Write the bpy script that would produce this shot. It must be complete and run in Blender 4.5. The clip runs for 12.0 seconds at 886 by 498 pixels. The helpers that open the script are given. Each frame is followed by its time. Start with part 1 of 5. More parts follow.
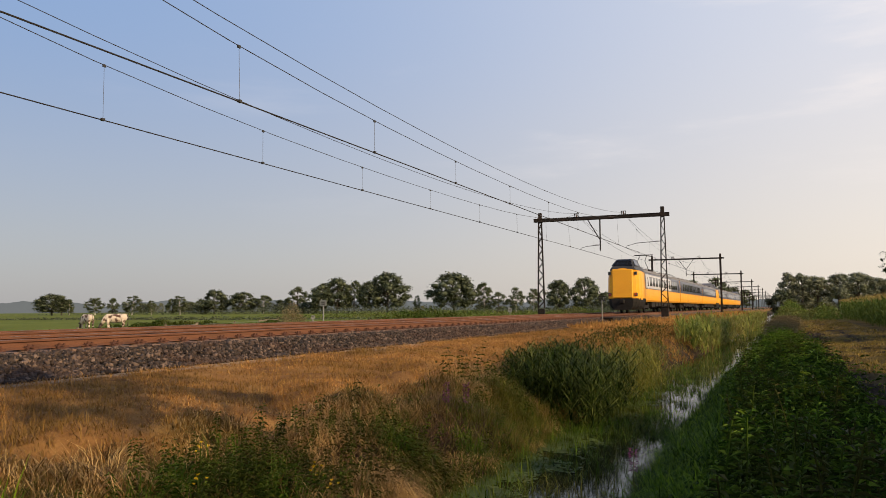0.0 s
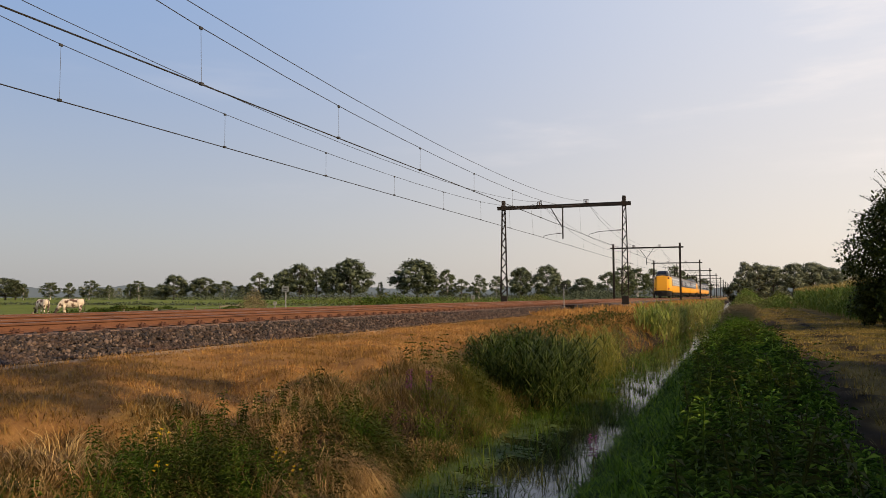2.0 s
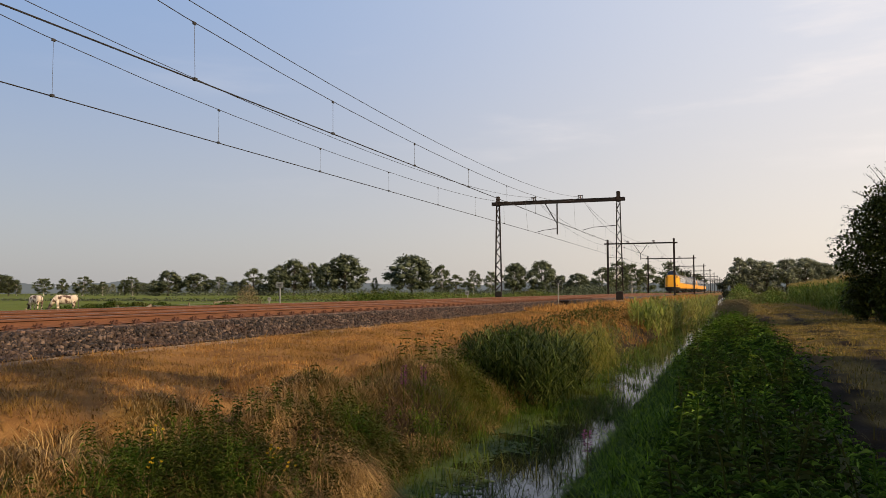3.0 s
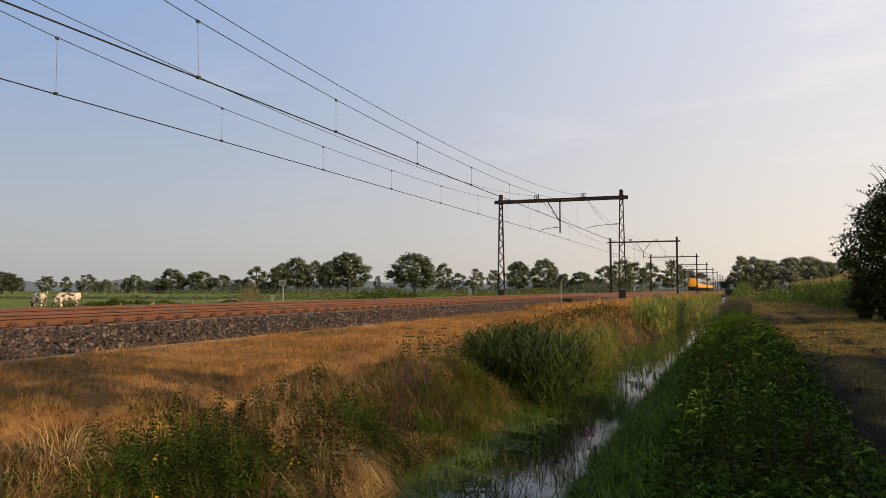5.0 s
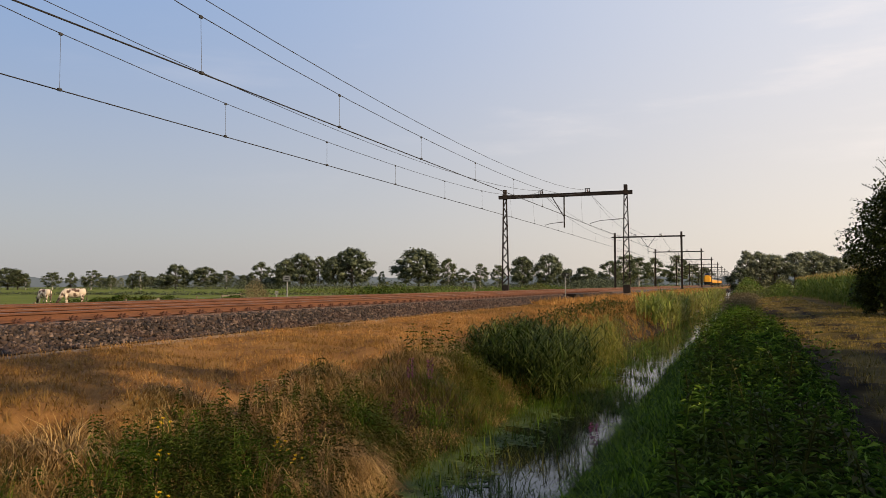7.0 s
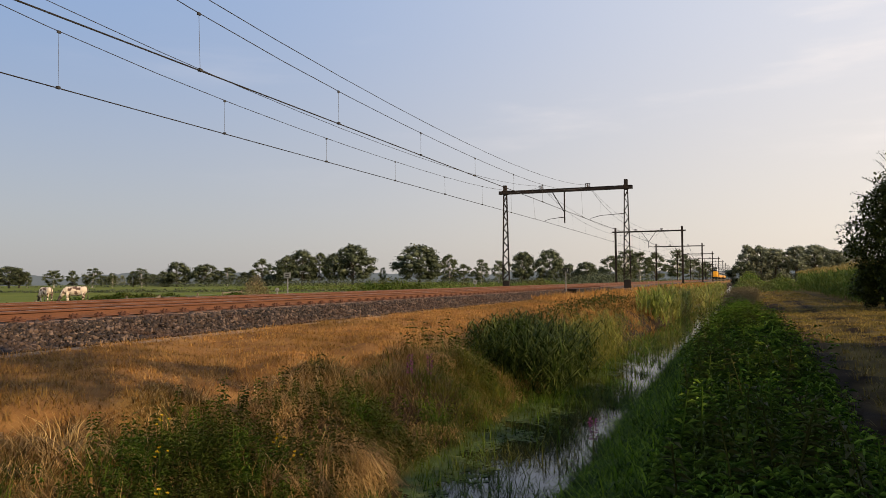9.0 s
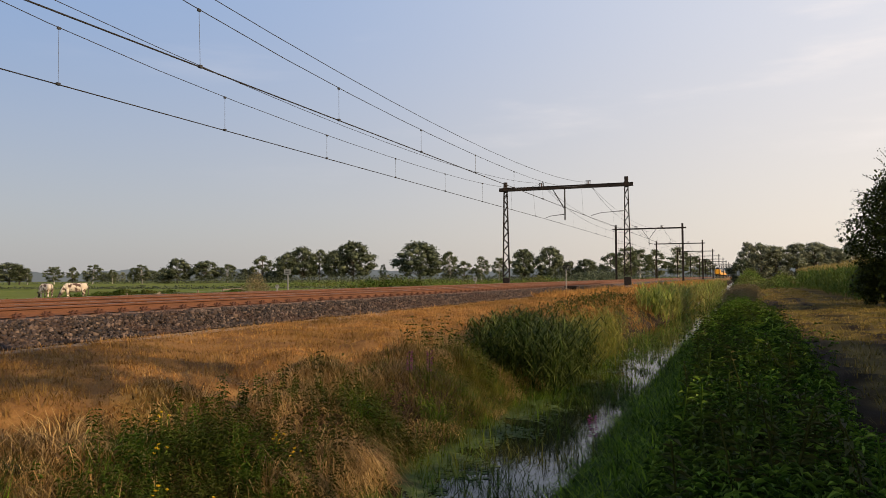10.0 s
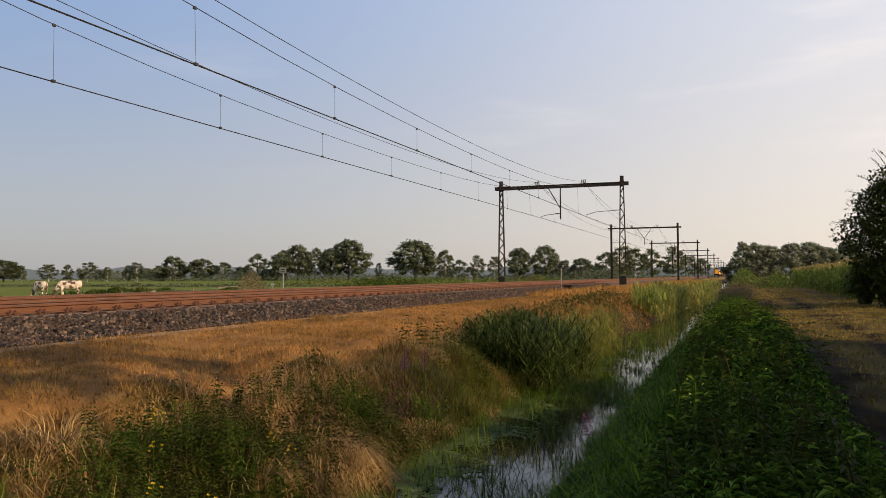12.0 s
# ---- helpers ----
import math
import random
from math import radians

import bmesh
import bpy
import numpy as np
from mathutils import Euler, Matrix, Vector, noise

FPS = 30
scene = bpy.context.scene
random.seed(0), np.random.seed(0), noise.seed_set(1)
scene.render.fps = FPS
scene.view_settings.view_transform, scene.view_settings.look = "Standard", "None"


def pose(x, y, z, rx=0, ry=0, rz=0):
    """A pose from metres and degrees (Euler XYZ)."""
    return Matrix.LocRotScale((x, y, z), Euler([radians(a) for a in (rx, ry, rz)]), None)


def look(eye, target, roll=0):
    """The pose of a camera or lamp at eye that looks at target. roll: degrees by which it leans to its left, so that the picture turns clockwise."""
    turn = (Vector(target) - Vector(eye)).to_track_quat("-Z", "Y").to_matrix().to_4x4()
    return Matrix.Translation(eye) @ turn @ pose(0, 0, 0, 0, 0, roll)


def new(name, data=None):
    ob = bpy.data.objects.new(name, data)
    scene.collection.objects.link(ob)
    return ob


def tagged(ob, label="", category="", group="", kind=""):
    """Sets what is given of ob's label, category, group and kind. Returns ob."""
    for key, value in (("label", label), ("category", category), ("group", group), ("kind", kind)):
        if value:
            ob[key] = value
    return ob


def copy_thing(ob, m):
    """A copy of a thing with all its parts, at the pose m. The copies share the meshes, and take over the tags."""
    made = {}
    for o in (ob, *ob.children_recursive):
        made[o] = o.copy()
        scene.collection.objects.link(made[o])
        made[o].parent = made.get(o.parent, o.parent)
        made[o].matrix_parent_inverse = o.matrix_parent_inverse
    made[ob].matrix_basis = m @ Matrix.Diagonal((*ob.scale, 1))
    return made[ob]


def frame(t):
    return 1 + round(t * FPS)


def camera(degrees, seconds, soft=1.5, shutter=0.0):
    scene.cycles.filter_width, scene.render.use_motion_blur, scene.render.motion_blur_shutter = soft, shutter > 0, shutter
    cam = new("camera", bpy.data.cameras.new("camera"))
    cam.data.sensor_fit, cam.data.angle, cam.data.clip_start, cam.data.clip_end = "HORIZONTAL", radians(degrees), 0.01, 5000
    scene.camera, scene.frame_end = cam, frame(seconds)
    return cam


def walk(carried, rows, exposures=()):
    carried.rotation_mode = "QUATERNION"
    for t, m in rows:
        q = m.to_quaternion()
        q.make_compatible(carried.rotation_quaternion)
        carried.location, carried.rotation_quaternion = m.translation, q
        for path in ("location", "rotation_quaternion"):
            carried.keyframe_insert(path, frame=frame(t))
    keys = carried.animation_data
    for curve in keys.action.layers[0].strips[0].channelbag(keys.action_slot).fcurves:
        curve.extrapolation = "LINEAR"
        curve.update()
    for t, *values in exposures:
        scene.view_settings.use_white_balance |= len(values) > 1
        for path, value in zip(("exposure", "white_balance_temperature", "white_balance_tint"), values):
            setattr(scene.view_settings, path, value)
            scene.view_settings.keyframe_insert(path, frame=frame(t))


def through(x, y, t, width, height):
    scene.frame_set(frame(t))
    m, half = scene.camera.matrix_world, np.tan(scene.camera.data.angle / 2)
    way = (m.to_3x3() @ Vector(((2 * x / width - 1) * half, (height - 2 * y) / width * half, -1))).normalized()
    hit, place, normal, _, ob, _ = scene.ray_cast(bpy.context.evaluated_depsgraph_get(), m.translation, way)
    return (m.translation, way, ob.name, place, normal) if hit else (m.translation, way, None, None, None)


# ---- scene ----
# Near track's centre line is x = 0, the tracks run along +y, rail tops lie at z = 0.
EYE = (12.22, 0.0, 0.45)
TURNS = (  # seconds, degrees to the left of the track, upward, roll, sway of the hand in metres
    (0.0, 23.229, 4.335, -0.411, -0.027, -0.006, -0.003),
    (0.5, 22.235, 4.092, -0.336, -0.019, -0.008, 0.004),
    (1.0, 21.476, 3.858, -0.252, -0.014, -0.023, 0.004),
    (1.5, 20.946, 3.622, -0.097, -0.020, -0.024, 0.007),
    (2.0, 20.589, 3.373, -0.091, -0.030, -0.021, 0.001),
    (2.5, 20.294, 3.184, -0.117, -0.025, -0.027, 0.002),
    (3.0, 20.193, 3.057, -0.151, -0.029, -0.021, 0.005),
    (5.0, 20.386, 2.934, -0.084, -0.032, -0.032, 0.002),
    (5.5, 20.525, 2.844, -0.112, -0.040, -0.010, -0.002),
    (6.0, 20.580, 2.781, -0.096, -0.031, -0.021, 0.001),
    (6.5, 20.631, 2.707, -0.110, -0.031, -0.015, 0.001),
    (7.0, 20.695, 2.593, -0.173, -0.026, -0.012, 0.001),
    (9.0, 20.756, 2.299, -0.508, -0.003, 0.000, -0.001),
    (9.5, 20.755, 2.173, -0.503, -0.000, 0.000, -0.000),
    (10.0, 20.779, 2.081, -0.433, -0.001, 0.006, -0.001),
    (10.5, 20.756, 1.994, -0.327, 0.003, 0.003, -0.001),
    (11.0, 20.654, 2.007, -0.294, 0.006, -0.007, 0.004),
    (11.5, 20.572, 1.989, -0.311, 0.007, 0.002, 0.004),
    (12.0, 20.462, 1.981, -0.265, 0.010, -0.009, 0.000),
)
cam = camera(58.37, 12.0, 0.7)


def aim(yaw, pitch, roll, eye=EYE):
    a, b = radians(yaw), radians(pitch)
    way = Vector((-math.sin(a) * math.cos(b), math.cos(a) * math.cos(b), math.sin(b)))
    return look(eye, Vector(eye) + way, roll)


walk(cam, [(t, aim(yaw, pitch, roll, tuple(Vector(EYE) + Vector(sway)))) for t, yaw, pitch, roll, *sway in TURNS])

# ---- sky and sun ----
SUN_EL, SUN_AZ = 27.0, 106.0  # degrees; azimuth clockwise from +y
world = bpy.data.worlds.new("sky")
scene.world = world
world.use_nodes = True
wn = world.node_tree.nodes
wl = world.node_tree.links
wn.clear()
sky = wn.new("ShaderNodeTexSky")
sky.sky_type, sky.sun_disc = "NISHITA", False
sky.sun_elevation, sky.sun_rotation = radians(SUN_EL), radians(SUN_AZ)
sky.air_density, sky.dust_density, sky.ozone_density = 1.0, 2.2, 2.0
w_bg = wn.new("ShaderNodeBackground")
w_bg.inputs["Strength"].default_value = 0.12
w_out = wn.new("ShaderNodeOutputWorld")
w_co = wn.new("ShaderNodeTexCoord")


def w_node(kind, **values):
    n = wn.new(kind)
    for key, v in values.items():
        n.inputs[key.replace("_", " ")].default_value = v
    return n


def w_mixed(a, b, fac):
    n = wn.new("ShaderNodeMix")
    n.data_type = "RGBA"
    for key, v in (("A", a), ("B", b)):
        if isinstance(v, tuple):
            n.inputs[key].default_value = (*[c / 0.12 for c in v], 1)
        else:
            wl.new(v, n.inputs[key])
    if isinstance(fac, float):
        n.inputs["Factor"].default_value = fac
    else:
        wl.new(fac, n.inputs["Factor"])
    return n.outputs["Result"]


def w_range(value, lo, hi):
    n = w_node("ShaderNodeMapRange", From_Min=lo, From_Max=hi)
    n.interpolation_type = "SMOOTHSTEP"
    wl.new(value, n.inputs["Value"])
    return n.outputs[0]


# morning haze: pale and warm low down and towards the sun, bluer above and away from it
w_sep = wn.new("ShaderNodeSeparateXYZ")
wl.new(w_co.outputs["Generated"], w_sep.inputs["Vector"])
w_dot = wn.new("ShaderNodeVectorMath")
w_dot.operation = "DOT_PRODUCT"
w_dot.inputs[1].default_value = (math.sin(radians(SUN_AZ)), math.cos(radians(SUN_AZ)), 0.0)
wl.new(w_co.outputs["Generated"], w_dot.inputs[0])
sunward = w_range(w_dot.outputs["Value"], -1.05, 0.15)
height = w_range(w_sep.outputs["Z"], -0.02, 0.40)
haze = w_mixed(w_mixed((0.47, 0.455, 0.455), (1.12, 0.97, 0.82), sunward), w_mixed((0.24, 0.39, 0.68), (0.97, 0.95, 0.99), sunward), height)
# the haze thins overhead to a deeper blue
haze = w_mixed(haze, (0.16, 0.26, 0.50), w_range(w_sep.outputs["Z"], 0.36, 0.80))
hazy = w_mixed(sky.outputs["Color"], haze, 0.8)
# thin streaks of cirrus
w_map = wn.new("ShaderNodeMapping")
w_map.inputs["Scale"].default_value = (1.5, 1.0, 8.0)
w_map.inputs["Rotation"].default_value = (0.10, -0.16, 0.3)
w_noise = w_node("ShaderNodeTexNoise", Scale=2.0, Detail=7.0, Roughness=0.55)
wl.new(w_co.outputs["Generated"], w_map.inputs["Vector"])
wl.new(w_map.outputs["Vector"], w_noise.inputs["Vector"])
wisps = w_range(w_noise.outputs["Fac"], 0.50, 0.86)
w_mul = wn.new("ShaderNodeMath")
w_mul.operation = "MULTIPLY"
w_lift = wn.new("ShaderNodeMath")
w_lift.operation = "MULTIPLY"
wl.new(sunward, w_lift.inputs[0])
wl.new(w_range(w_sep.outputs["Z"], 0.04, 0.22), w_lift.inputs[1])
wl.new(w_lift.outputs[0], w_mul.inputs[1])
wl.new(wisps, w_mul.inputs[0])
w_col = w_mixed(hazy, (1.05, 0.95, 0.90), w_mul.outputs[0])
wl.new(w_col, w_bg.inputs["Color"])
wl.new(w_bg.outputs["Background"], w_out.inputs["Surface"])

sun = new("sun", bpy.data.lights.new("sun", "SUN"))
sun.data.energy, sun.data.angle, sun.data.color = 5.0, radians(0.6), (1.0, 0.74, 0.43)
_a, _e = radians(SUN_AZ), radians(SUN_EL)
SUN_DIR = Vector((math.sin(_a) * math.cos(_e), math.cos(_a) * math.cos(_e), math.sin(_e)))
sun.matrix_world = look(SUN_DIR * 100, (0, 0, 0))
scene.view_settings.exposure = 0.0

rng = np.random.default_rng(7)


# ---- materials ----
def ramp(nt, colors, fac):
    r = nt.nodes.new("ShaderNodeValToRGB")
    el = r.color_ramp.elements
    while len(el) < len(colors):
        el.new(0.5)
    for i, (p, c) in enumerate(colors):
        el[i].position, el[i].color = p, (*c, 1)
    nt.links.new(fac, r.inputs["Fac"])
    return r.outputs["Color"]


def noise_node(nt, scale, detail=4.0, rough=0.55, stretch=None, world_space=False):
    n = nt.nodes.new("ShaderNodeTexNoise")
    n.inputs["Scale"].default_value, n.inputs["Detail"].default_value, n.inputs["Roughness"].default_value = scale, detail, rough
    if world_space:
        src = nt.nodes.new("ShaderNodeNewGeometry").outputs["Position"]
    else:
        src = nt.nodes.new("ShaderNodeTexCoord").outputs["Object"]
    if stretch:
        mp = nt.nodes.new("ShaderNodeMapping")
        mp.inputs["Scale"].default_value = stretch
        nt.links.new(src, mp.inputs["Vector"])
        src = mp.outputs["Vector"]
    nt.links.new(src, n.inputs["Vector"])
    return n.outputs["Fac"]


def mixed(nt, a, b, fac, mode="MIX"):
    m = nt.nodes.new("ShaderNodeMix")
    m.data_type, m.blend_type = "RGBA", mode
    for key, v in (("A", a), ("B", b)):
        if isinstance(v, tuple):
            m.inputs[key].default_value = (*v, 1)
        else:
            nt.links.new(v, m.inputs[key])
    if isinstance(fac, (int, float)):
        m.inputs["Factor"].default_value = fac
    else:
        nt.links.new(fac, m.inputs["Factor"])
    return m.outputs["Result"]


def blank(name):
    m = bpy.data.materials.new(name)
    m.use_nodes = True
    return m, m.node_tree, m.node_tree.nodes["Principled BSDF"]


def bumped(nt, bsdf, height, strength, distance=0.02):
    b = nt.nodes.new("ShaderNodeBump")
    b.inputs["Strength"].default_value, b.inputs["Distance"].default_value = strength, distance
    nt.links.new(height, b.inputs["Height"])
    nt.links.new(b.outputs["Normal"], bsdf.inputs["Normal"])


def surface(name, colors, scale=3.0, rough=0.6, metal=0.0, grain=40.0, bump=0.2, dirt=None, stretch=None, spec=0.5, speck=0.6):
    """Colour from noise at two scales, with fine relief and optional dirt."""
    m, nt, b = blank(name)
    n = len(colors)
    c = ramp(nt, [(0.3 + 0.4 * i / max(1, n - 1), k) for i, k in enumerate(colors)], noise_node(nt, scale, 5, stretch=stretch))
    fine = noise_node(nt, grain, 3)
    c = mixed(nt, c, ramp(nt, [(0.3, (0.62, 0.62, 0.62)), (0.7, (1, 1, 1))], fine), speck, "MULTIPLY")
    if dirt:
        c = mixed(nt, c, dirt, ramp(nt, [(0.52, (0, 0, 0)), (0.72, (1, 1, 1))], noise_node(nt, scale * 0.6, 6, 0.65)))
    nt.links.new(c, b.inputs["Base Color"])
    b.inputs["Roughness"].default_value, b.inputs["Metallic"].default_value = rough, metal
    b.inputs["Specular IOR Level"].default_value = spec
    if bump:
        bumped(nt, b, fine, bump)
    return m


def leafy(name, colors, patch=None, patch_scale=0.35, through=0.35, rough=0.6, spec=0.10, tuft=4.0):
    """Leaves and blades: a colour for each blade, drifting in patches, light passing through."""
    m, nt, b = blank(name)
    geo = nt.nodes.new("ShaderNodeNewGeometry")
    n = len(colors)
    c = ramp(nt, [(i / max(1, n - 1), k) for i, k in enumerate(colors)], geo.outputs["Random Per Island"])
    if patch:
        c = mixed(nt, c, patch, ramp(nt, [(0.42, (0, 0, 0)), (0.62, (0.85, 0.85, 0.85))], noise_node(nt, patch_scale, 4, 0.6, world_space=True)))
    c = mixed(nt, c, ramp(nt, [(0.32, (0.40, 0.40, 0.40)), (0.62, (1.15, 1.15, 1.15))], noise_node(nt, tuft, 3, 0.6, world_space=True)), 0.85, "MULTIPLY")
    nt.links.new(c, b.inputs["Base Color"])
    b.inputs["Roughness"].default_value = rough
    b.inputs["Specular IOR Level"].default_value = spec
    tr = nt.nodes.new("ShaderNodeBsdfTranslucent")
    nt.links.new(c, tr.inputs["Color"])
    mx = nt.nodes.new("ShaderNodeMixShader")
    mx.inputs["Fac"].default_value = through
    nt.links.new(b.outputs["BSDF"], mx.inputs[1])
    nt.links.new(tr.outputs["BSDF"], mx.inputs[2])
    nt.links.new(mx.outputs["Shader"], nt.nodes["Material Output"].inputs["Surface"])
    return m


M = {}
M["rust"] = surface("rusty_rail", [(0.085, 0.034, 0.018), (0.16, 0.062, 0.028), (0.11, 0.045, 0.022)], 2.0, 0.85, 0.0, 60, 0.3, stretch=(4, 0.6, 4))
M["railhead"] = surface("polished_rail_head", [(0.30, 0.24, 0.20), (0.42, 0.36, 0.32)], 3.0, 0.35, 0.9, 60, 0.05)
M["steel"] = surface("dark_weathered_steel", [(0.013, 0.011, 0.010), (0.024, 0.019, 0.017), (0.018, 0.014, 0.012)], 1.5, 0.8, 0.0, 30, 0.2, (0.035, 0.022, 0.016), spec=0.2)
M["concrete"] = surface("weathered_concrete", [(0.13, 0.095, 0.07), (0.20, 0.155, 0.115)], 2.0, 0.9, 0, 50, 0.4, (0.08, 0.05, 0.03))
M["sleeper"] = surface("stained_concrete_sleeper", [(0.16, 0.09, 0.06), (0.24, 0.15, 0.10)], 2.0, 0.92, 0, 50, 0.4)
M["clip"] = surface("rusty_clip", [(0.07, 0.025, 0.014), (0.12, 0.045, 0.024)], 9.0, 0.85, 0, 80, 0.2)
M["wire"] = surface("dark_copper_wire", [(0.03, 0.028, 0.027), (0.05, 0.045, 0.04)], 1.0, 0.6, 0.3, 20, 0)
M["porcelain"] = surface("brown_insulator", [(0.09, 0.05, 0.035), (0.13, 0.08, 0.06)], 5.0, 0.3, 0, 40, 0)


def stone_material():
    m, nt, b = blank("ballast_stone")
    geo = nt.nodes.new("ShaderNodeNewGeometry")
    c = ramp(nt, [(0.0, (0.011, 0.007, 0.0055)), (0.35, (0.030, 0.020, 0.015)), (0.75, (0.072, 0.047, 0.035)), (1.0, (0.21, 0.145, 0.11))], geo.outputs["Random Per Island"])
    c = mixed(nt, c, (0.06, 0.028, 0.016), ramp(nt, [(0.45, (0, 0, 0)), (0.7, (0.8, 0.8, 0.8))], noise_node(nt, 0.9, 4)))
    c = mixed(nt, c, ramp(nt, [(0.3, (0.6, 0.6, 0.6)), (0.7, (1, 1, 1))], noise_node(nt, 45, 3)), 0.6, "MULTIPLY")
    nt.links.new(c, b.inputs["Base Color"])
    b.inputs["Roughness"].default_value = 0.9
    return m


M["stone"] = stone_material()


def ground_material():
    m, nt, b = blank("ground_soil_and_turf")
    sep = nt.nodes.new("ShaderNodeSeparateXYZ")
    geo = nt.nodes.new("ShaderNodeNewGeometry")
    nt.links.new(geo.outputs["Position"], sep.inputs["Vector"])
    wob = noise_node(nt, 0.35, 4, 0.6)
    x = nt.nodes.new("ShaderNodeMath")
    x.operation = "MULTIPLY_ADD"
    x.inputs[1].default_value = 2.2
    nt.links.new(wob, x.inputs[0])
    nt.links.new(sep.outputs["X"], x.inputs[2])

    def band(lo, hi, soft):
        r = nt.nodes.new("ShaderNodeMapRange")
        r.interpolation_type = "SMOOTHSTEP"
        r.inputs["From Min"].default_value, r.inputs["From Max"].default_value = lo + 1.1 - soft, lo + 1.1 + soft
        s = nt.nodes.new("ShaderNodeMapRange")
        s.interpolation_type = "SMOOTHSTEP"
        s.inputs["From Min"].default_value, s.inputs["From Max"].default_value = hi + 1.1 - soft, hi + 1.1 + soft
        s.inputs["To Min"].default_value, s.inputs["To Max"].default_value = 1, 0
        for q in (r, s):
            nt.links.new(x.outputs[0], q.inputs["Value"])
        mul = nt.nodes.new("ShaderNodeMath")
        mul.operation = "MULTIPLY"
        nt.links.new(r.outputs[0], mul.inputs[0])
        nt.links.new(s.outputs[0], mul.inputs[1])
        return mul.outputs[0]

    big = noise_node(nt, 0.05, 5, 0.6)
    mid = noise_node(nt, 1.3, 6, 0.65)
    dry = ramp(nt, [(0.3, (0.10, 0.050, 0.018)), (0.5, (0.23, 0.115, 0.038)), (0.7, (0.32, 0.18, 0.062))], mid)
    field = ramp(nt, [(0.3, (0.095, 0.12, 0.02)), (0.55, (0.14, 0.165, 0.03)), (0.72, (0.20, 0.20, 0.05))], big)
    field = mixed(nt, field, ramp(nt, [(0.3, (0.6, 0.65, 0.5)), (0.7, (1, 1, 1))], noise_node(nt, 0.6, 6, 0.7)), 0.7, "MULTIPLY")
    soil = ramp(nt, [(0.3, (0.016, 0.011, 0.007)), (0.6, (0.035, 0.024, 0.015))], mid)
    # brown dirt, darkened further to deepen the bushes' shade on the track
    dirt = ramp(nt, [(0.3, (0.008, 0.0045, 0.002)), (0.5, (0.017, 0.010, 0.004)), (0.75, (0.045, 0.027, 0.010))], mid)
    turf = ramp(nt, [(0.3, (0.03, 0.021, 0.007)), (0.55, (0.11, 0.076, 0.022)), (0.75, (0.21, 0.142, 0.045))], noise_node(nt, 0.5, 6, 0.65))
    c = mixed(nt, field, dry, band(-7.2, 7.4, 0.5))
    c = mixed(nt, c, (0.30, 0.22, 0.15), band(2.25, 2.95, 0.12))
    c = mixed(nt, c, soil, band(7.4, 12.3, 0.4))
    c = mixed(nt, c, turf, band(12.3, 24, 0.5))
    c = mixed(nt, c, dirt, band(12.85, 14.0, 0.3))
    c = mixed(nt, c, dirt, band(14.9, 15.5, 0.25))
    nt.links.new(c, b.inputs["Base Color"])
    b.inputs["Roughness"].default_value = 0.95
    b.inputs["Specular IOR Level"].default_value = 0.1
    bumped(nt, b, noise_node(nt, 14, 5, 0.7), 0.7, 0.05)
    return m


M["ground"] = ground_material()


def water_material():
    m, nt, b = blank("still_ditch_water")
    b.inputs["Base Color"].default_value = (0.012, 0.014, 0.009, 1)
    b.inputs["Roughness"].default_value = 0.04
    b.inputs["IOR"].default_value = 1.33
    bumped(nt, b, noise_node(nt, 3.5, 3), 0.10, 0.02)
    return m


M["water"] = water_material()


# ---- mesh helpers ----
def mesh_np(name, verts, faces, smooth=False):
    """A mesh from arrays of corners and of equal-sided faces."""
    verts, faces = np.asarray(verts, dtype=np.float32), np.asarray(faces, dtype=np.int32)
    me = bpy.data.meshes.new(name)
    n, k = faces.shape
    me.vertices.add(len(verts))
    me.vertices.foreach_set("co", verts.ravel())
    me.loops.add(n * k)
    me.loops.foreach_set("vertex_index", faces.ravel())
    me.polygons.add(n)
    me.polygons.foreach_set("loop_start", np.arange(0, n * k, k, dtype=np.int32))
    me.polygons.foreach_set("loop_total", np.full(n, k, dtype=np.int32))
    if smooth:
        me.polygons.foreach_set("use_smooth", np.ones(n, dtype=bool))
    me.update(calc_edges=True)
    me.validate()
    return me


def link(name, me, material, parent=None, label="", m=None):
    ob = new(name, me)
    if material and not me.materials:
        me.materials.append(material)
    if parent:
        ob.parent = parent
    if m is not None:
        ob.matrix_basis = m
    return tagged(ob, label)


def part(name, bm, material, parent=None, label="", m=None, smooth=False):
    """Links a bmesh as one mesh object."""
    me = bpy.data.meshes.new(name)
    bmesh.ops.recalc_face_normals(bm, faces=bm.faces)
    if smooth:
        for f in bm.faces:
            f.smooth = True
    bm.to_mesh(me)
    bm.free()
    return link(name, me, material, parent, label, m)


def add_box(bm, x0, x1, y0, y1, z0, z1, bevel=0.0):
    r = bmesh.ops.create_cube(bm, size=1, matrix=Matrix.Translation(((x0 + x1) / 2, (y0 + y1) / 2, (z0 + z1) / 2)) @ Matrix.Diagonal((x1 - x0, y1 - y0, z1 - z0, 1)))
    if bevel:
        edges = {e for v in r["verts"] for e in v.link_edges}
        bmesh.ops.bevel(bm, geom=list(edges), offset=bevel, segments=1, affect="EDGES")


def add_bar(bm, a, b, w, d=None):
    """A square bar from a to b."""
    a, b = Vector(a), Vector(b)
    way = b - a
    q = way.to_track_quat("Z", "Y").to_matrix().to_4x4()
    bmesh.ops.create_cube(bm, size=1, matrix=Matrix.Translation((a + b) / 2) @ q @ Matrix.Diagonal((w, d or w, way.length, 1)))


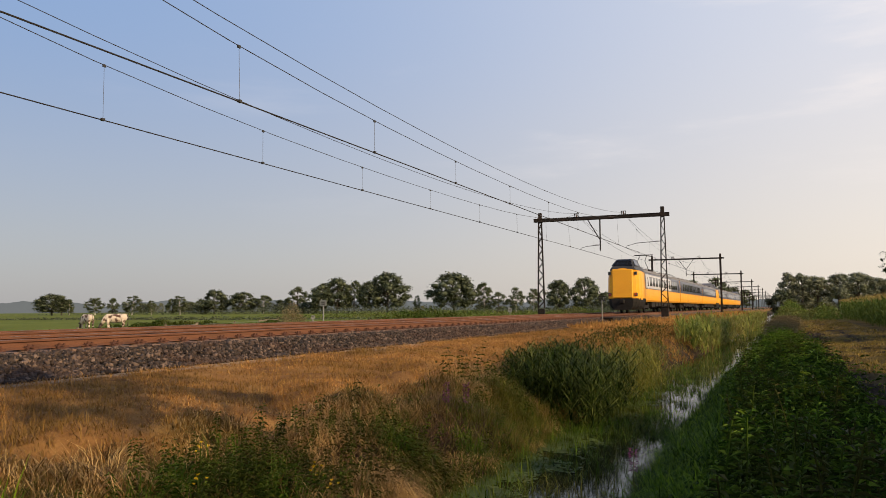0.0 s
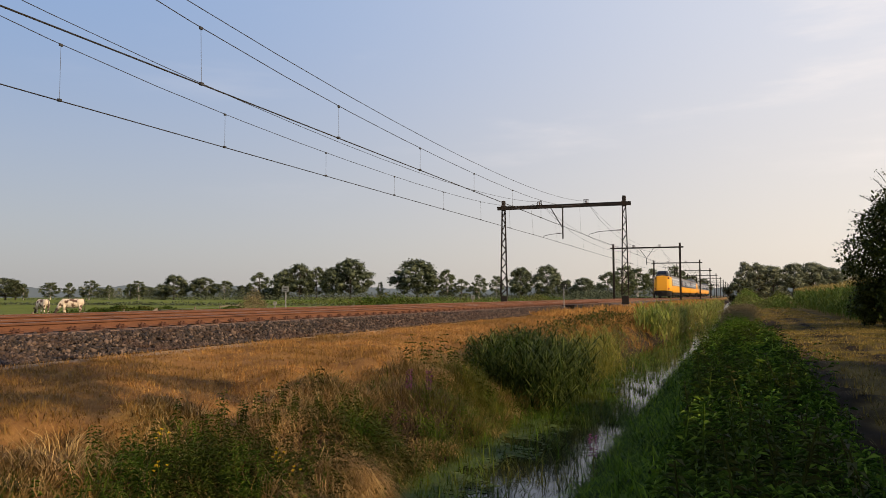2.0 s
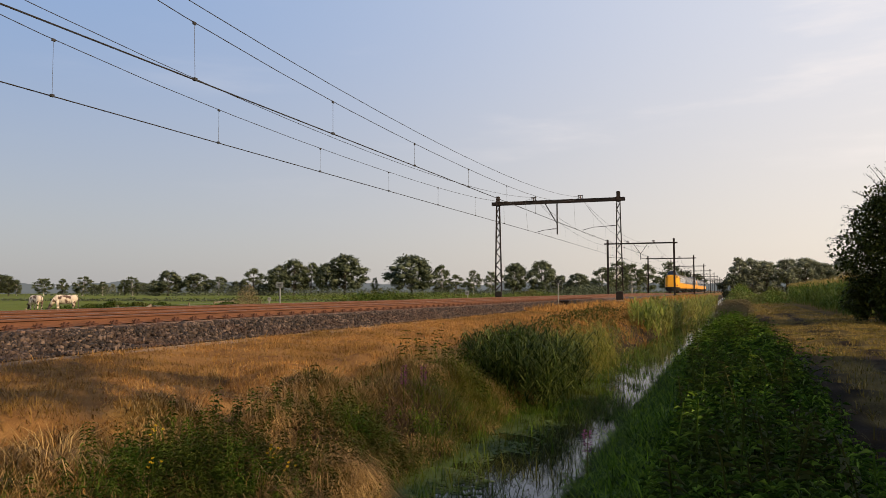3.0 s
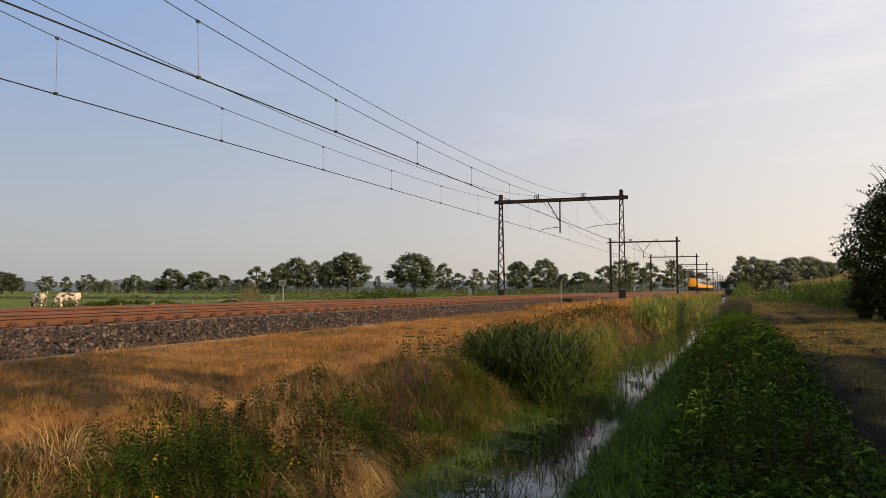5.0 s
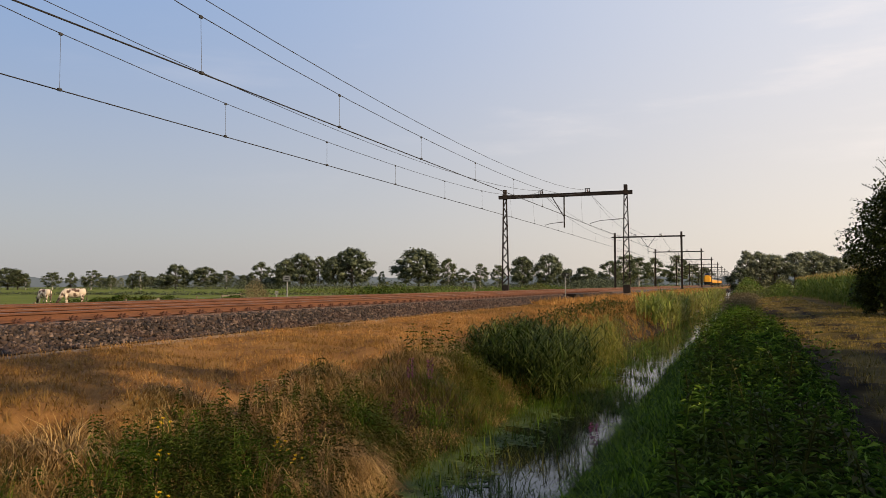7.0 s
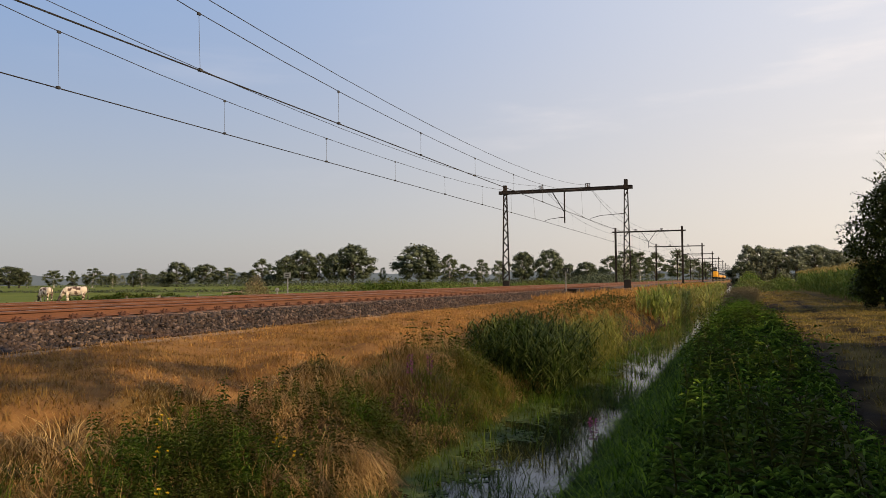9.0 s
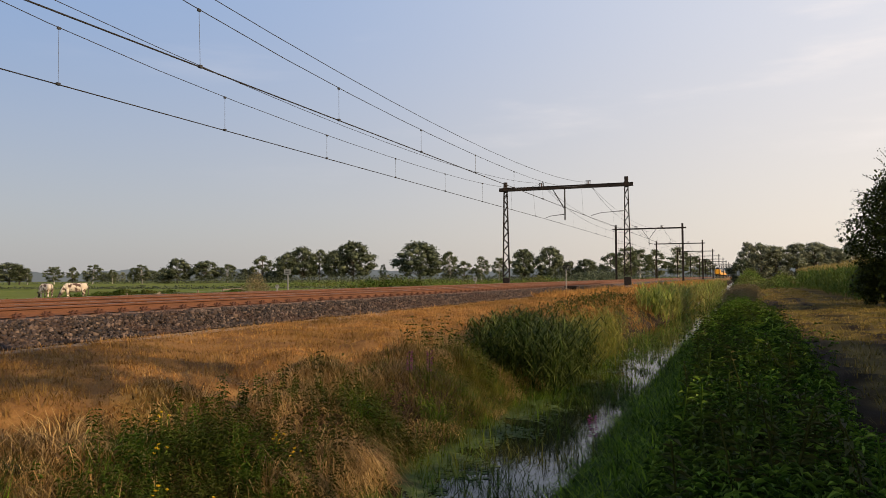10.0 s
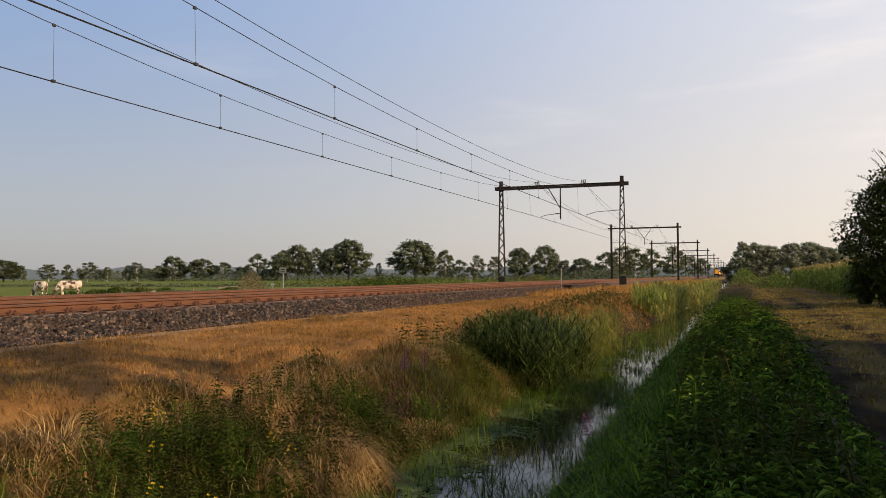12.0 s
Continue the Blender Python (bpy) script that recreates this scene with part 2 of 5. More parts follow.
def add_rod(bm, a, b, r0, r1=None, seg=8):
    a, b = Vector(a), Vector(b)
    way = b - a
    q = way.to_track_quat("Z", "Y").to_matrix().to_4x4()
    bmesh.ops.create_cone(bm, cap_ends=True, segments=seg, radius1=r0, radius2=r0 if r1 is None else r1, depth=way.length, matrix=Matrix.Translation((a + b) / 2) @ q)


def add_tube(bm, pts, r, seg=5):
    """A tube along a line of points."""
    pts = [Vector(p) for p in pts]
    rings = []
    for i, p in enumerate(pts):
        way = (pts[min(i + 1, len(pts) - 1)] - pts[max(i - 1, 0)]).normalized()
        side = way.cross(Vector((0, 0, 1)) if abs(way.z) < 0.9 else Vector((1, 0, 0))).normalized()
        up = side.cross(way)
        rings.append([bm.verts.new(p + r * (math.cos(2 * math.pi * k / seg) * side + math.sin(2 * math.pi * k / seg) * up)) for k in range(seg)])
    for a, b in zip(rings, rings[1:]):
        for k in range(seg):
            bm.faces.new((a[k], a[(k + 1) % seg], b[(k + 1) % seg], b[k]))


def extrude_profile(bm, prof, y0, y1, caps=True):
    """A profile of (x, z) drawn along y."""
    a = [bm.verts.new((x, y0, z)) for x, z in prof]
    b = [bm.verts.new((x, y1, z)) for x, z in prof]
    for i in range(len(prof)):
        j = (i + 1) % len(prof)
        bm.faces.new((a[i], a[j], b[j], b[i]))
    if caps:
        bm.faces.new(a)
        bm.faces.new(b[::-1])


# ---- ground, water, ballast ----
PX = [-4000, -400, -60, -14, -9.5, -6.8, 2.3, 2.8, 5.0, 6.8, 7.5, 8.0, 8.7, 9.0, 10.2, 10.6, 11.4, 12.4, 13.2, 14.4, 15.5, 22, 4000]
PZ = [-1.4, -1.3, -1.2, -1.15, -1.0, -0.62, -0.52, -0.52, -0.60, -0.74, -0.88, -1.16, -1.58, -1.95, -1.95, -1.62, -1.24, -1.13, -1.20, -1.20, -1.12, -1.1, -1.3]


def lumps(x, y):
    """Uneven ground: gentle swells and tussocks."""
    s = 0.06 * np.sin(0.9 * x + 0.35 * y) * np.sin(0.55 * y - 0.4 * x + 1) + 0.04 * np.sin(2.3 * x + 1.7 * y + 2) + 0.025 * np.sin(4.9 * y - 3.1 * x)
    grow = np.clip((x - 2.6) / 2, 0, 1) * np.clip((60 - x) / 30, 0, 1) + 0.7 * np.clip((-9 - x) / 6, 0, 1) * np.clip((x + 200) / 100, 0, 1)
    tuss = 0.19 * np.sin(3.3 * x + 0.8 * np.sin(2.1 * y)) * np.sin(2.7 * y + 1.1 * np.sin(1.9 * x + 1)) * np.clip((x - 5.5) / 1.2, 0, 1) * np.clip((9.2 - x) / 0.6, 0, 1)
    return s * grow + tuss


def ground_z(x, y):
    x, y = np.asarray(x, dtype=float), np.asarray(y, dtype=float)
    wander = 0.10 * np.sin(0.19 * y + 0.6) + 0.08 * np.sin(0.53 * y)
    shift = np.interp(x, [4.5, 7, 12, 13], [0, 1, 1, 0]) * wander
    return np.interp(x - shift, PX, PZ) + lumps(x, y)


def spread(parts):
    return np.unique(np.concatenate([np.arange(a, b, s) for a, b, s in parts]).round(3))


def build_ground():
    xs = spread([(-4000, -600, 400), (-600, -80, 40), (-80, -14, 4), (-14, 2, 0.8), (2, 16, 0.2), (16, 40, 1.2), (40, 100, 10), (100, 600, 60), (600, 4001, 400)])
    ys = spread([(-400, -40, 40), (-40, 0, 4), (0, 30, 0.25), (30, 70, 0.8), (70, 160, 3), (160, 400, 16), (400, 1000, 80), (1000, 4601, 450)])
    gx, gy = np.meshgrid(xs, ys)
    v = np.stack([gx.ravel(), gy.ravel(), ground_z(gx, gy).ravel()], 1)
    nx, ny = len(xs), len(ys)
    i = (np.arange(ny - 1)[:, None] * nx + np.arange(nx - 1)).ravel()
    f = np.stack([i, i + 1, i + nx + 1, i + nx], 1)
    tagged(link("ground", mesh_np("ground", v, f, True), M["ground"]), "flat farmland with dry grass verge, ditch and dirt track", "ground", kind="structure")
    bm = bmesh.new()
    extrude_profile(bm, [(7.4, -1.6), (11.6, -1.6), (11.6, -1.9), (7.4, -1.9)], -30, 700)
    tagged(part("water", bm, M["water"]), "dark still water in a narrow ditch", "water", kind="structure")


build_ground()

S0, SPAN = 2.97, 64.66  # first portal and the distance between portals
TRACK_X = (0.0, -4.1)


def build_ballast():
    bm = bmesh.new()
    extrude_profile(bm, [(-6.9, -0.70), (-6.05, -0.22), (-3.0, -0.20), (-1.3, -0.20), (1.65, -0.23), (2.45, -0.62)], -60, 1500)
    bed = tagged(part("ballast_bed", bm, M["stone"]), "grey-brown crushed stone ballast under the tracks", "ballast", kind="structure")
    n = 32000
    y = 6.5 + 62 * rng.random(n) ** 1.7
    x = np.where(rng.random(n) < 0.84, rng.uniform(0.98, 2.62, n), rng.uniform(-6.2, 0.6, n))
    z = np.interp(x, [-6.05, 1.65, 2.4, 2.7], [-0.235, -0.235, -0.50, -0.52])
    s = rng.uniform(0.022, 0.050, n)
    base = np.array([(1, 0, 0), (-1, 0, 0), (0, 1, 0), (0, -1, 0), (0, 0, 1), (0, 0, -1)], dtype=float)
    tri = np.array([(0, 2, 4), (2, 1, 4), (1, 3, 4), (3, 0, 4), (2, 0, 5), (1, 2, 5), (3, 1, 5), (0, 3, 5)])
    v = base[None] * s[:, None, None] * rng.uniform(0.5, 1.5, (n, 6, 1)) * rng.uniform(0.45, 1.4, (n, 1, 3))
    q = np.linalg.qr(rng.normal(size=(n, 3, 3)))[0]
    v = np.einsum("nij,nkj->nki", q, v) + np.stack([x, y, z + 0.45 * s], 1)[:, None]
    f = (tri[None] + 6 * np.arange(n)[:, None, None]).reshape(-1, 3)
    tagged(link("ballast_stones", mesh_np("ballast_stones", v.reshape(-1, 3), f), M["stone"]), "loose grey-brown crushed ballast stones beside the rails", "gravel", kind="stuff")


build_ballast()


# ---- tracks ----
RAIL = [(-0.07, -0.16), (0.07, -0.16), (0.07, -0.148), (0.012, -0.125), (0.009, -0.05), (0.036, -0.036), (0.036, -0.006), (0.028, 0), (-0.028, 0), (-0.036, -0.006), (-0.036, -0.036), (-0.009, -0.05), (-0.012, -0.125), (-0.07, -0.148)]


def sleeper_mesh():
    bm = bmesh.new()
    add_box(bm, -1.28, 1.28, -0.13, 0.13, -0.32, -0.175, 0.02)
    me = bpy.data.meshes.new("sleeper")
    bm.to_mesh(me)
    bm.free()
    me.materials.append(M["sleeper"])
    return me


def clip_mesh():
    bm = bmesh.new()
    add_box(bm, -0.17, 0.17, -0.11, 0.11, -0.178, -0.158, 0.006)
    for sx in (-1, 1):
        add_rod(bm, (sx * 0.115, -0.045, -0.16), (sx * 0.115, -0.045, -0.075), 0.02, seg=6)
        add_rod(bm, (sx * 0.115, 0.055, -0.16), (sx * 0.115, 0.055, -0.085), 0.02, seg=6)
        add_bar(bm, (sx * 0.15, -0.11, -0.14), (sx * 0.06, 0.08, -0.11), 0.026)
        add_bar(bm, (sx * 0.15, 0.12, -0.14), (sx * 0.06, -0.07, -0.11), 0.026)
    me = bpy.data.meshes.new("rail_clip")
    bm.to_mesh(me)
    bm.free()
    me.materials.append(M["clip"])
    return me


SLEEPER, CLIP = sleeper_mesh(), clip_mesh()


def build_track(cx, label):
    root = tagged(new("railway_track"), label, "railway track", "railway tracks")
    root.location = (cx, 0, 0)
    for sx in (-0.7535, 0.7535):
        bm = bmesh.new()
        extrude_profile(bm, [(sx + x, z) for x, z in RAIL], -60, 1500)
        rail = part("rail", bm, M["rust"], root)
        bm = bmesh.new()
        extrude_profile(bm, [(sx - 0.024, 0.001), (sx + 0.024, 0.001), (sx + 0.024, 0.003), (sx - 0.024, 0.003)], -60, 1500)
        part("running_surface", bm, M["railhead"], rail, "worn shiny rail head")
    for i in range(130):
        y = 9.90 + 0.6 * (i - 14)
        sl = link("sleeper", SLEEPER, None, root, m=pose(0, y, 0))
        if i < 110:
            for sx in (-0.7535, 0.7535):
                link("rail_clip", CLIP, None, sl, m=pose(sx, 0, 0))
    # the rest of the sleepers
    a = np.array([v.co for v in SLEEPER.vertices])
    fc = [tuple(p.vertices) for p in SLEEPER.polygons]
    vs, fs = [], []
    for i in range(130, 700):
        o = len(vs) * len(a)
        vs.append(a + (0, 9.90 + 0.6 * (i - 14), 0))
        fs += [tuple(k + o for k in f) for f in fc]
    me = bpy.data.meshes.new("far_sleepers")
    me.from_pydata([tuple(p) for p in np.concatenate(vs)], [], fs)
    tagged(link("far_sleepers", me, M["sleeper"], root), kind="stuff")
    return root


build_track(TRACK_X[0], "rust-brown railway track on sleepers beside the ditch")
build_track(TRACK_X[1], "rust-brown railway track on sleepers beside the meadow")

# ---- portals and wires ----
LEG_X = (-7.46, 3.09)


def lattice_leg(bm, lx):
    w0, w1, d = 0.29, 0.13, 0.11
    for s in (-1, 1):
        for t in (-1, 1):
            add_bar(bm, (lx + s * w0, t * d, 0.45), (lx + s * w1, t * d, 8.1), 0.06)
    n = 13
    for t in (-1, 1):
        for i in range(n):
            za, zb = 0.5 + 7.4 * i / n, 0.5 + 7.4 * (i + 1) / n
            wa, wb = np.interp(za, [0.45, 8.1], [w0, w1]), np.interp(zb, [0.45, 8.1], [w0, w1])
            s = 1 if i % 2 else -1
            add_bar(bm, (lx + s * wa, t * d, za), (lx - s * wb, t * d, zb), 0.045)
    for s in (-1, 1):
        for i in range(9):
            za = 0.6 + 0.82 * i
            wa = np.interp(za, [0.45, 8.1], [w0, w1])
            add_bar(bm, (lx + s * wa, -d, za), (lx + s * wa, d, za + 0.3), 0.03)
    add_box(bm, lx - 0.29, lx + 0.29, -0.14, 0.14, -0.30, 0.42, 0.03)
    add_box(bm, lx - 0.15, lx + 0.15, -0.14, 0.14, 7.95, 8.86, 0.02)
    add_box(bm, lx - 0.20, lx + 0.20, -0.18, 0.18, 8.02, 8.40, 0.02)


def plain_leg(bm, lx):
    """A rolled steel column with two flanges and a web."""
    for t in (-0.13, 0.13):
        add_box(bm, lx - 0.15, lx + 0.15, t - 0.012, t + 0.012, -0.30, 8.90)
    add_box(bm, lx - 0.012, lx + 0.012, -0.118, 0.118, -0.30, 8.90)
    add_box(bm, lx - 0.22, lx + 0.22, -0.2, 0.2, -0.34, -0.24)
    add_box(bm, lx - 0.19, lx + 0.19, -0.17, 0.17, 8.06, 8.32, 0.02)


def portal(kind_b, lattice):
    root = tagged(new("catenary_portal"), "dark rusty steel lattice portal spanning both tracks" if lattice else "dark steel portal with plain columns spanning both tracks", "catenary portal", "portals over the railway")
    for lx in LEG_X:
        bm = bmesh.new()
        (lattice_leg if lattice else plain_leg)(bm, lx)
        part("leg", bm, M["steel"], root)
        bm = bmesh.new()
        add_box(bm, lx - 0.45, lx + 0.45, -0.45, 0.45, -0.9, -0.34, 0.06)
        part("footing", bm, M["concrete"], root, "weathered concrete footing")
    bm = bmesh.new()
    z0, z1 = (8.06, 8.34) if lattice else (8.10, 8.30)
    x0, x1 = LEG_X[0] - 0.55, LEG_X[1] + 0.55
    for t in (-0.13, 0.13):
        add_box(bm, x0, x1, t - 0.03, t + 0.03, z0, z1)
        add_box(bm, x0, x1, t - 0.055, t + 0.055, z1 - 0.03, z1 + 0.01)
        add_box(bm, x0, x1, t - 0.055, t + 0.055, z0 - 0.01, z0 + 0.03)
    for i in range(14):
        x = LEG_X[0] + 0.4 + i * 0.75
        add_box(bm, x - 0.05, x + 0.05, -0.1, 0.1, z0 + 0.03, z0 + 0.06)
    part("beam", bm, M["steel"], root)
    for x in (-4.2, -0.12):
        bm = bmesh.new()
        for s in (-0.17, 0.17):
            add_bar(bm, (x + s, 0, z1), (x + s, 0, z1 + 0.30), 0.05)
        add_bar(bm, (x - 0.22, 0, z1 + 0.31), (x + 0.22, 0, z1 + 0.31), 0.06)
        holder = part("wire_support", bm, M["steel"], root)
        bm = bmesh.new()
        add_rod(bm, (x, 0, z1 + 0.02), (x, 0, z1 + 0.27), 0.05, 0.04)
        for k in range(4):
            add_rod(bm, (x, 0, z1 + 0.04 + 0.06 * k), (x, 0, z1 + 0.06 + 0.06 * k), 0.08, 0.06)
        part("insulator", bm, M["porcelain"], holder, "brown ribbed insulator")
    bm = bmesh.new()
    mid = -2.15
    if kind_b:
        add_bar(bm, (mid, 0, 6.6), (mid, 0, 5.45), 0.09)
        add_bar(bm, (mid, 0, 6.5), (mid - 1.15, 0, z0), 0.07)
        add_bar(bm, (mid, 0, 6.5), (mid + 1.15, 0, z0), 0.07)
    else:
        add_bar(bm, (mid, 0, z0), (mid, 0, 5.35), 0.10)
        add_bar(bm, (mid - 0.05, 0, 6.35), (mid - 1.05, 0, z0), 0.07)
    part("drop_bracket", bm, M["steel"], root)
    arms = (((LEG_X[0] + 0.2, 5.95), (-4.3, 5.66)), ((mid, 5.75), (0.25, 5.66))) if kind_b else (((mid, 5.85), (-3.85, 5.62)), ((LEG_X[1] - 0.15, 5.98), (0.08, 5.66)))
    for (xa, za), (xb, zb) in arms:
        bm = bmesh.new()
        xm = xb + 0.75 * (xa - xb)
        add_tube(bm, [(xa, 0, za), (xm, 0, za - 0.03), (xb + 0.3 * (xa - xb), 0, za - 0.10), (xb, 0, zb), (xb, 0, 5.5)], 0.024, 6)
        arm = part("registration_arm", bm, M["steel"], root)
        bm = bmesh.new()
        s = 1 if xb > xa else -1
        for k in range(4):
            add_rod(bm, (xa + s * (0.16 + 0.09 * k), 0, za - 0.01), (xa + s * (0.20 + 0.09 * k), 0, za - 0.01), 0.065, 0.05)
        part("insulator", bm, M["porcelain"], arm, "brown ribbed insulator")
    return root


PORTAL_A, PORTAL_B, PORTAL_C = portal(False, True), portal(True, False), portal(False, False)
PORTAL_A.location = (0, S0 + SPAN, 0)
PORTAL_B.location = (0, S0, 0)
PORTAL_C.location = (0, S0 - SPAN, 0)
for i in range(2, 17):
    copy_thing(PORTAL_B if i % 2 == 0 else PORTAL_C, pose(0, S0 + SPAN * i, 0))


def overhead_line(xa, xb, feed_x, low, feed_low, label):
    """Contact wire pair zigzagging from xa to xb, catenary, feeder and droppers."""
    root = tagged(new("overhead_line"), label, "overhead line", "overhead lines")
    nspan = 15

    def cx(y):
        k = (y - S0) / SPAN
        i = math.floor(k)
        a, b = (xb, xa) if i % 2 == 0 else (xa, xb)
        return a + (b - a) * (k - i)

    def span_d(y):
        k = ((y - S0) / SPAN) % 1.0
        return abs(k - 0.5) * SPAN

    def mess(y):
        d = span_d(y)
        return low + 0.000895 * d * d + 1.1e-6 * d ** 4

    def feed(y):
        d = span_d(y)
        return feed_low + 0.00115 * d * d + 2.4e-7 * d ** 4

    ys = [S0 - SPAN + SPAN * i / 16 for i in range(16 * (nspan + 1) + 1)]
    for dx in (-0.02, 0.02):
        bm = bmesh.new()
        add_tube(bm, [(cx(y) + dx, y, 5.5) for y in ys], 0.011)
        part("contact_wire", bm, M["wire"], root)
    bm = bmesh.new()
    add_tube(bm, [(feed_x + (cx(y) - feed_x) * (1 - (span_d(y) / (SPAN / 2)) ** 4), y, mess(y)) for y in ys], 0.0115)
    part("catenary_wire", bm, M["wire"], root)
    bm = bmesh.new()
    add_tube(bm, [(feed_x - 0.05, y, feed(y)) for y in ys], 0.0115)
    part("feeder_wire", bm, M["wire"], root)
    for i in range(-1, 4):
        for k in range(-4, 5):
            y = S0 + SPAN * (i + 0.5) + 6.95 * k + 1.0
            if span_d(y) > 30:
                continue
            bm = bmesh.new()
            top = (feed_x + (cx(y) - feed_x) * (1 - (span_d(y) / (SPAN / 2)) ** 4), y, mess(y))
            add_tube(bm, [top, (cx(y), y, 5.5)], 0.0065 if i < 1 else 0.0025, 4)
            add_box(bm, cx(y) - 0.035, cx(y) + 0.035, y - 0.05, y + 0.05, 5.48, 5.55)
            add_box(bm, top[0] - 0.02, top[0] + 0.02, y - 0.05, y + 0.05, top[2] - 0.05, top[2] + 0.02)
            part("dropper", bm, M["wire"], root)
    return root


overhead_line(0.08, 0.25, -0.08, 6.37, 7.06, "thin dark overhead wires above the track by the ditch")
overhead_line(-3.85, -4.3, -4.2, 6.46, 7.18, "thin dark overhead wires above the track by the meadow")
# ---- things: the train ----
M["yellow"] = surface("train_yellow_paint", [(0.78, 0.345, 0.008), (0.84, 0.385, 0.010)], 0.8, 0.38, 0, 18, 0.02, (0.55, 0.28, 0.02), speck=0.15)
M["navy"] = surface("train_dark_blue_paint", [(0.022, 0.026, 0.055), (0.034, 0.04, 0.075)], 0.8, 0.3, 0, 18, 0.02, speck=0.15)
M["white"] = surface("train_pale_grey_paint", [(0.42, 0.42, 0.46), (0.5, 0.5, 0.53)], 0.8, 0.35, 0, 18, 0.02, speck=0.15)
M["roof"] = surface("train_grey_roof", [(0.13, 0.12, 0.11), (0.20, 0.185, 0.17)], 1.2, 0.6, 0, 14, 0.05, (0.08, 0.07, 0.06), speck=0.15)
M["under"] = surface("dirty_underframe", [(0.008, 0.007, 0.007), (0.02, 0.017, 0.015)], 2.5, 0.8, 0, 20, 0.1, spec=0.25)
M["cab"] = surface("dark_grey_cab", [(0.03, 0.03, 0.032), (0.05, 0.048, 0.046)], 1.2, 0.5, 0, 20, 0.02)


def glass_material():
    m, nt, b = blank("dark_tinted_glass")
    b.inputs["Base Color"].default_value = (0.012, 0.014, 0.02, 1)
    b.inputs["Roughness"].default_value = 0.06
    return m


def glow_material(name, color, strength):
    m, nt, b = blank(name)
    b.inputs["Base Color"].default_value = (*color, 1)
    b.inputs["Emission Color"].default_value = (*color, 1)
    b.inputs["Emission Strength"].default_value = strength
    return m


M["glass"] = glass_material()
M["tail"] = glow_material("red_tail_lamp", (0.5, 0.03, 0.02), 0.12)

SECTION = [(0.0, 0.95), (1.30, 0.95), (1.42, 1.10), (1.45, 1.5), (1.45, 2.05), (1.43, 2.75), (1.38, 3.38), (1.30, 3.52), (1.05, 3.72), (0.6, 3.86), (0.0, 3.90)]


def side_x(z):
    return float(np.interp(z, [p[1] for p in SECTION[1:]], [p[0] for p in SECTION[1:]]))


def loft(bm, stations, section, closed_ends=True):
    """stations: (y, width factor, height factor above the sill)."""
    rings = []
    for y, kw, kh in stations:
        half = [(x * kw, 0.95 + (z - 0.95) * kh) for x, z in section]
        ring = half + [(-x, z) for x, z in half[-2:0:-1]]
        rings.append([bm.verts.new((x, y, z)) for x, z in ring])
    for a, b in zip(rings, rings[1:]):
        for k in range(len(a)):
            bm.faces.new((a[k], a[(k + 1) % len(a)], b[(k + 1) % len(a)], b[k]))
    if closed_ends:
        bm.faces.new(rings[0])
        bm.faces.new(rings[-1][::-1])


def side_strip(bm, z0, z1, y0, y1, sx, off, n=2):
    """A panel that follows the car's side, standing proud by off."""
    zs = [z0 + (z1 - z0) * i / n for i in range(n + 1)]
    quad = []
    for y in (y0, y1):
        for z in zs:
            quad.append((bm.verts.new((sx * (side_x(z) + off), y, z)), bm.verts.new((sx * (side_x(z) - 0.02), y, z))))
    m = n + 1
    for i in range(n):
        bm.faces.new((quad[i][0], quad[i + 1][0], quad[m + i + 1][0], quad[m + i][0]))
    for i in (0, n):
        bm.faces.new((quad[i][0], quad[i][1], quad[m + i][1], quad[m + i][0]))
    for k in (0, m):
        for i in range(n):
            bm.faces.new((quad[k + i][0], quad[k + i + 1][0], quad[k + i + 1][1], quad[k + i][1]))


def bogie(parent, y):
    bm = bmesh.new()
    for s in (-1, 1):
        add_box(bm, s * 1.0 - 0.12, s * 1.0 + 0.12, y - 1.7, y + 1.7, 0.42, 0.68, 0.03)
        for dy in (-1.25, 1.25):
            add_box(bm, s * 1.02 - 0.14, s * 1.02 + 0.14, y + dy - 0.2, y + dy + 0.2, 0.30, 0.62, 0.03)
            add_rod(bm, (s * 1.02, y + dy, 0.60), (s * 1.02, y + dy, 0.85), 0.13, seg=10)
    add_box(bm, -0.9, 0.9, y - 0.3, y + 0.3, 0.45, 0.8, 0.03)
    for dy in (-1.25, 1.25):
        for s in (-1, 1):
            add_rod(bm, (s * 0.68, y + dy, 0.46), (s * 0.82, y + dy, 0.46), 0.46, seg=20)
        add_rod(bm, (-0.8, y + dy, 0.46), (0.8, y + dy, 0.46), 0.08)
    part("bogie", bm, M["under"], parent, "dirty dark bogie with steel wheels")


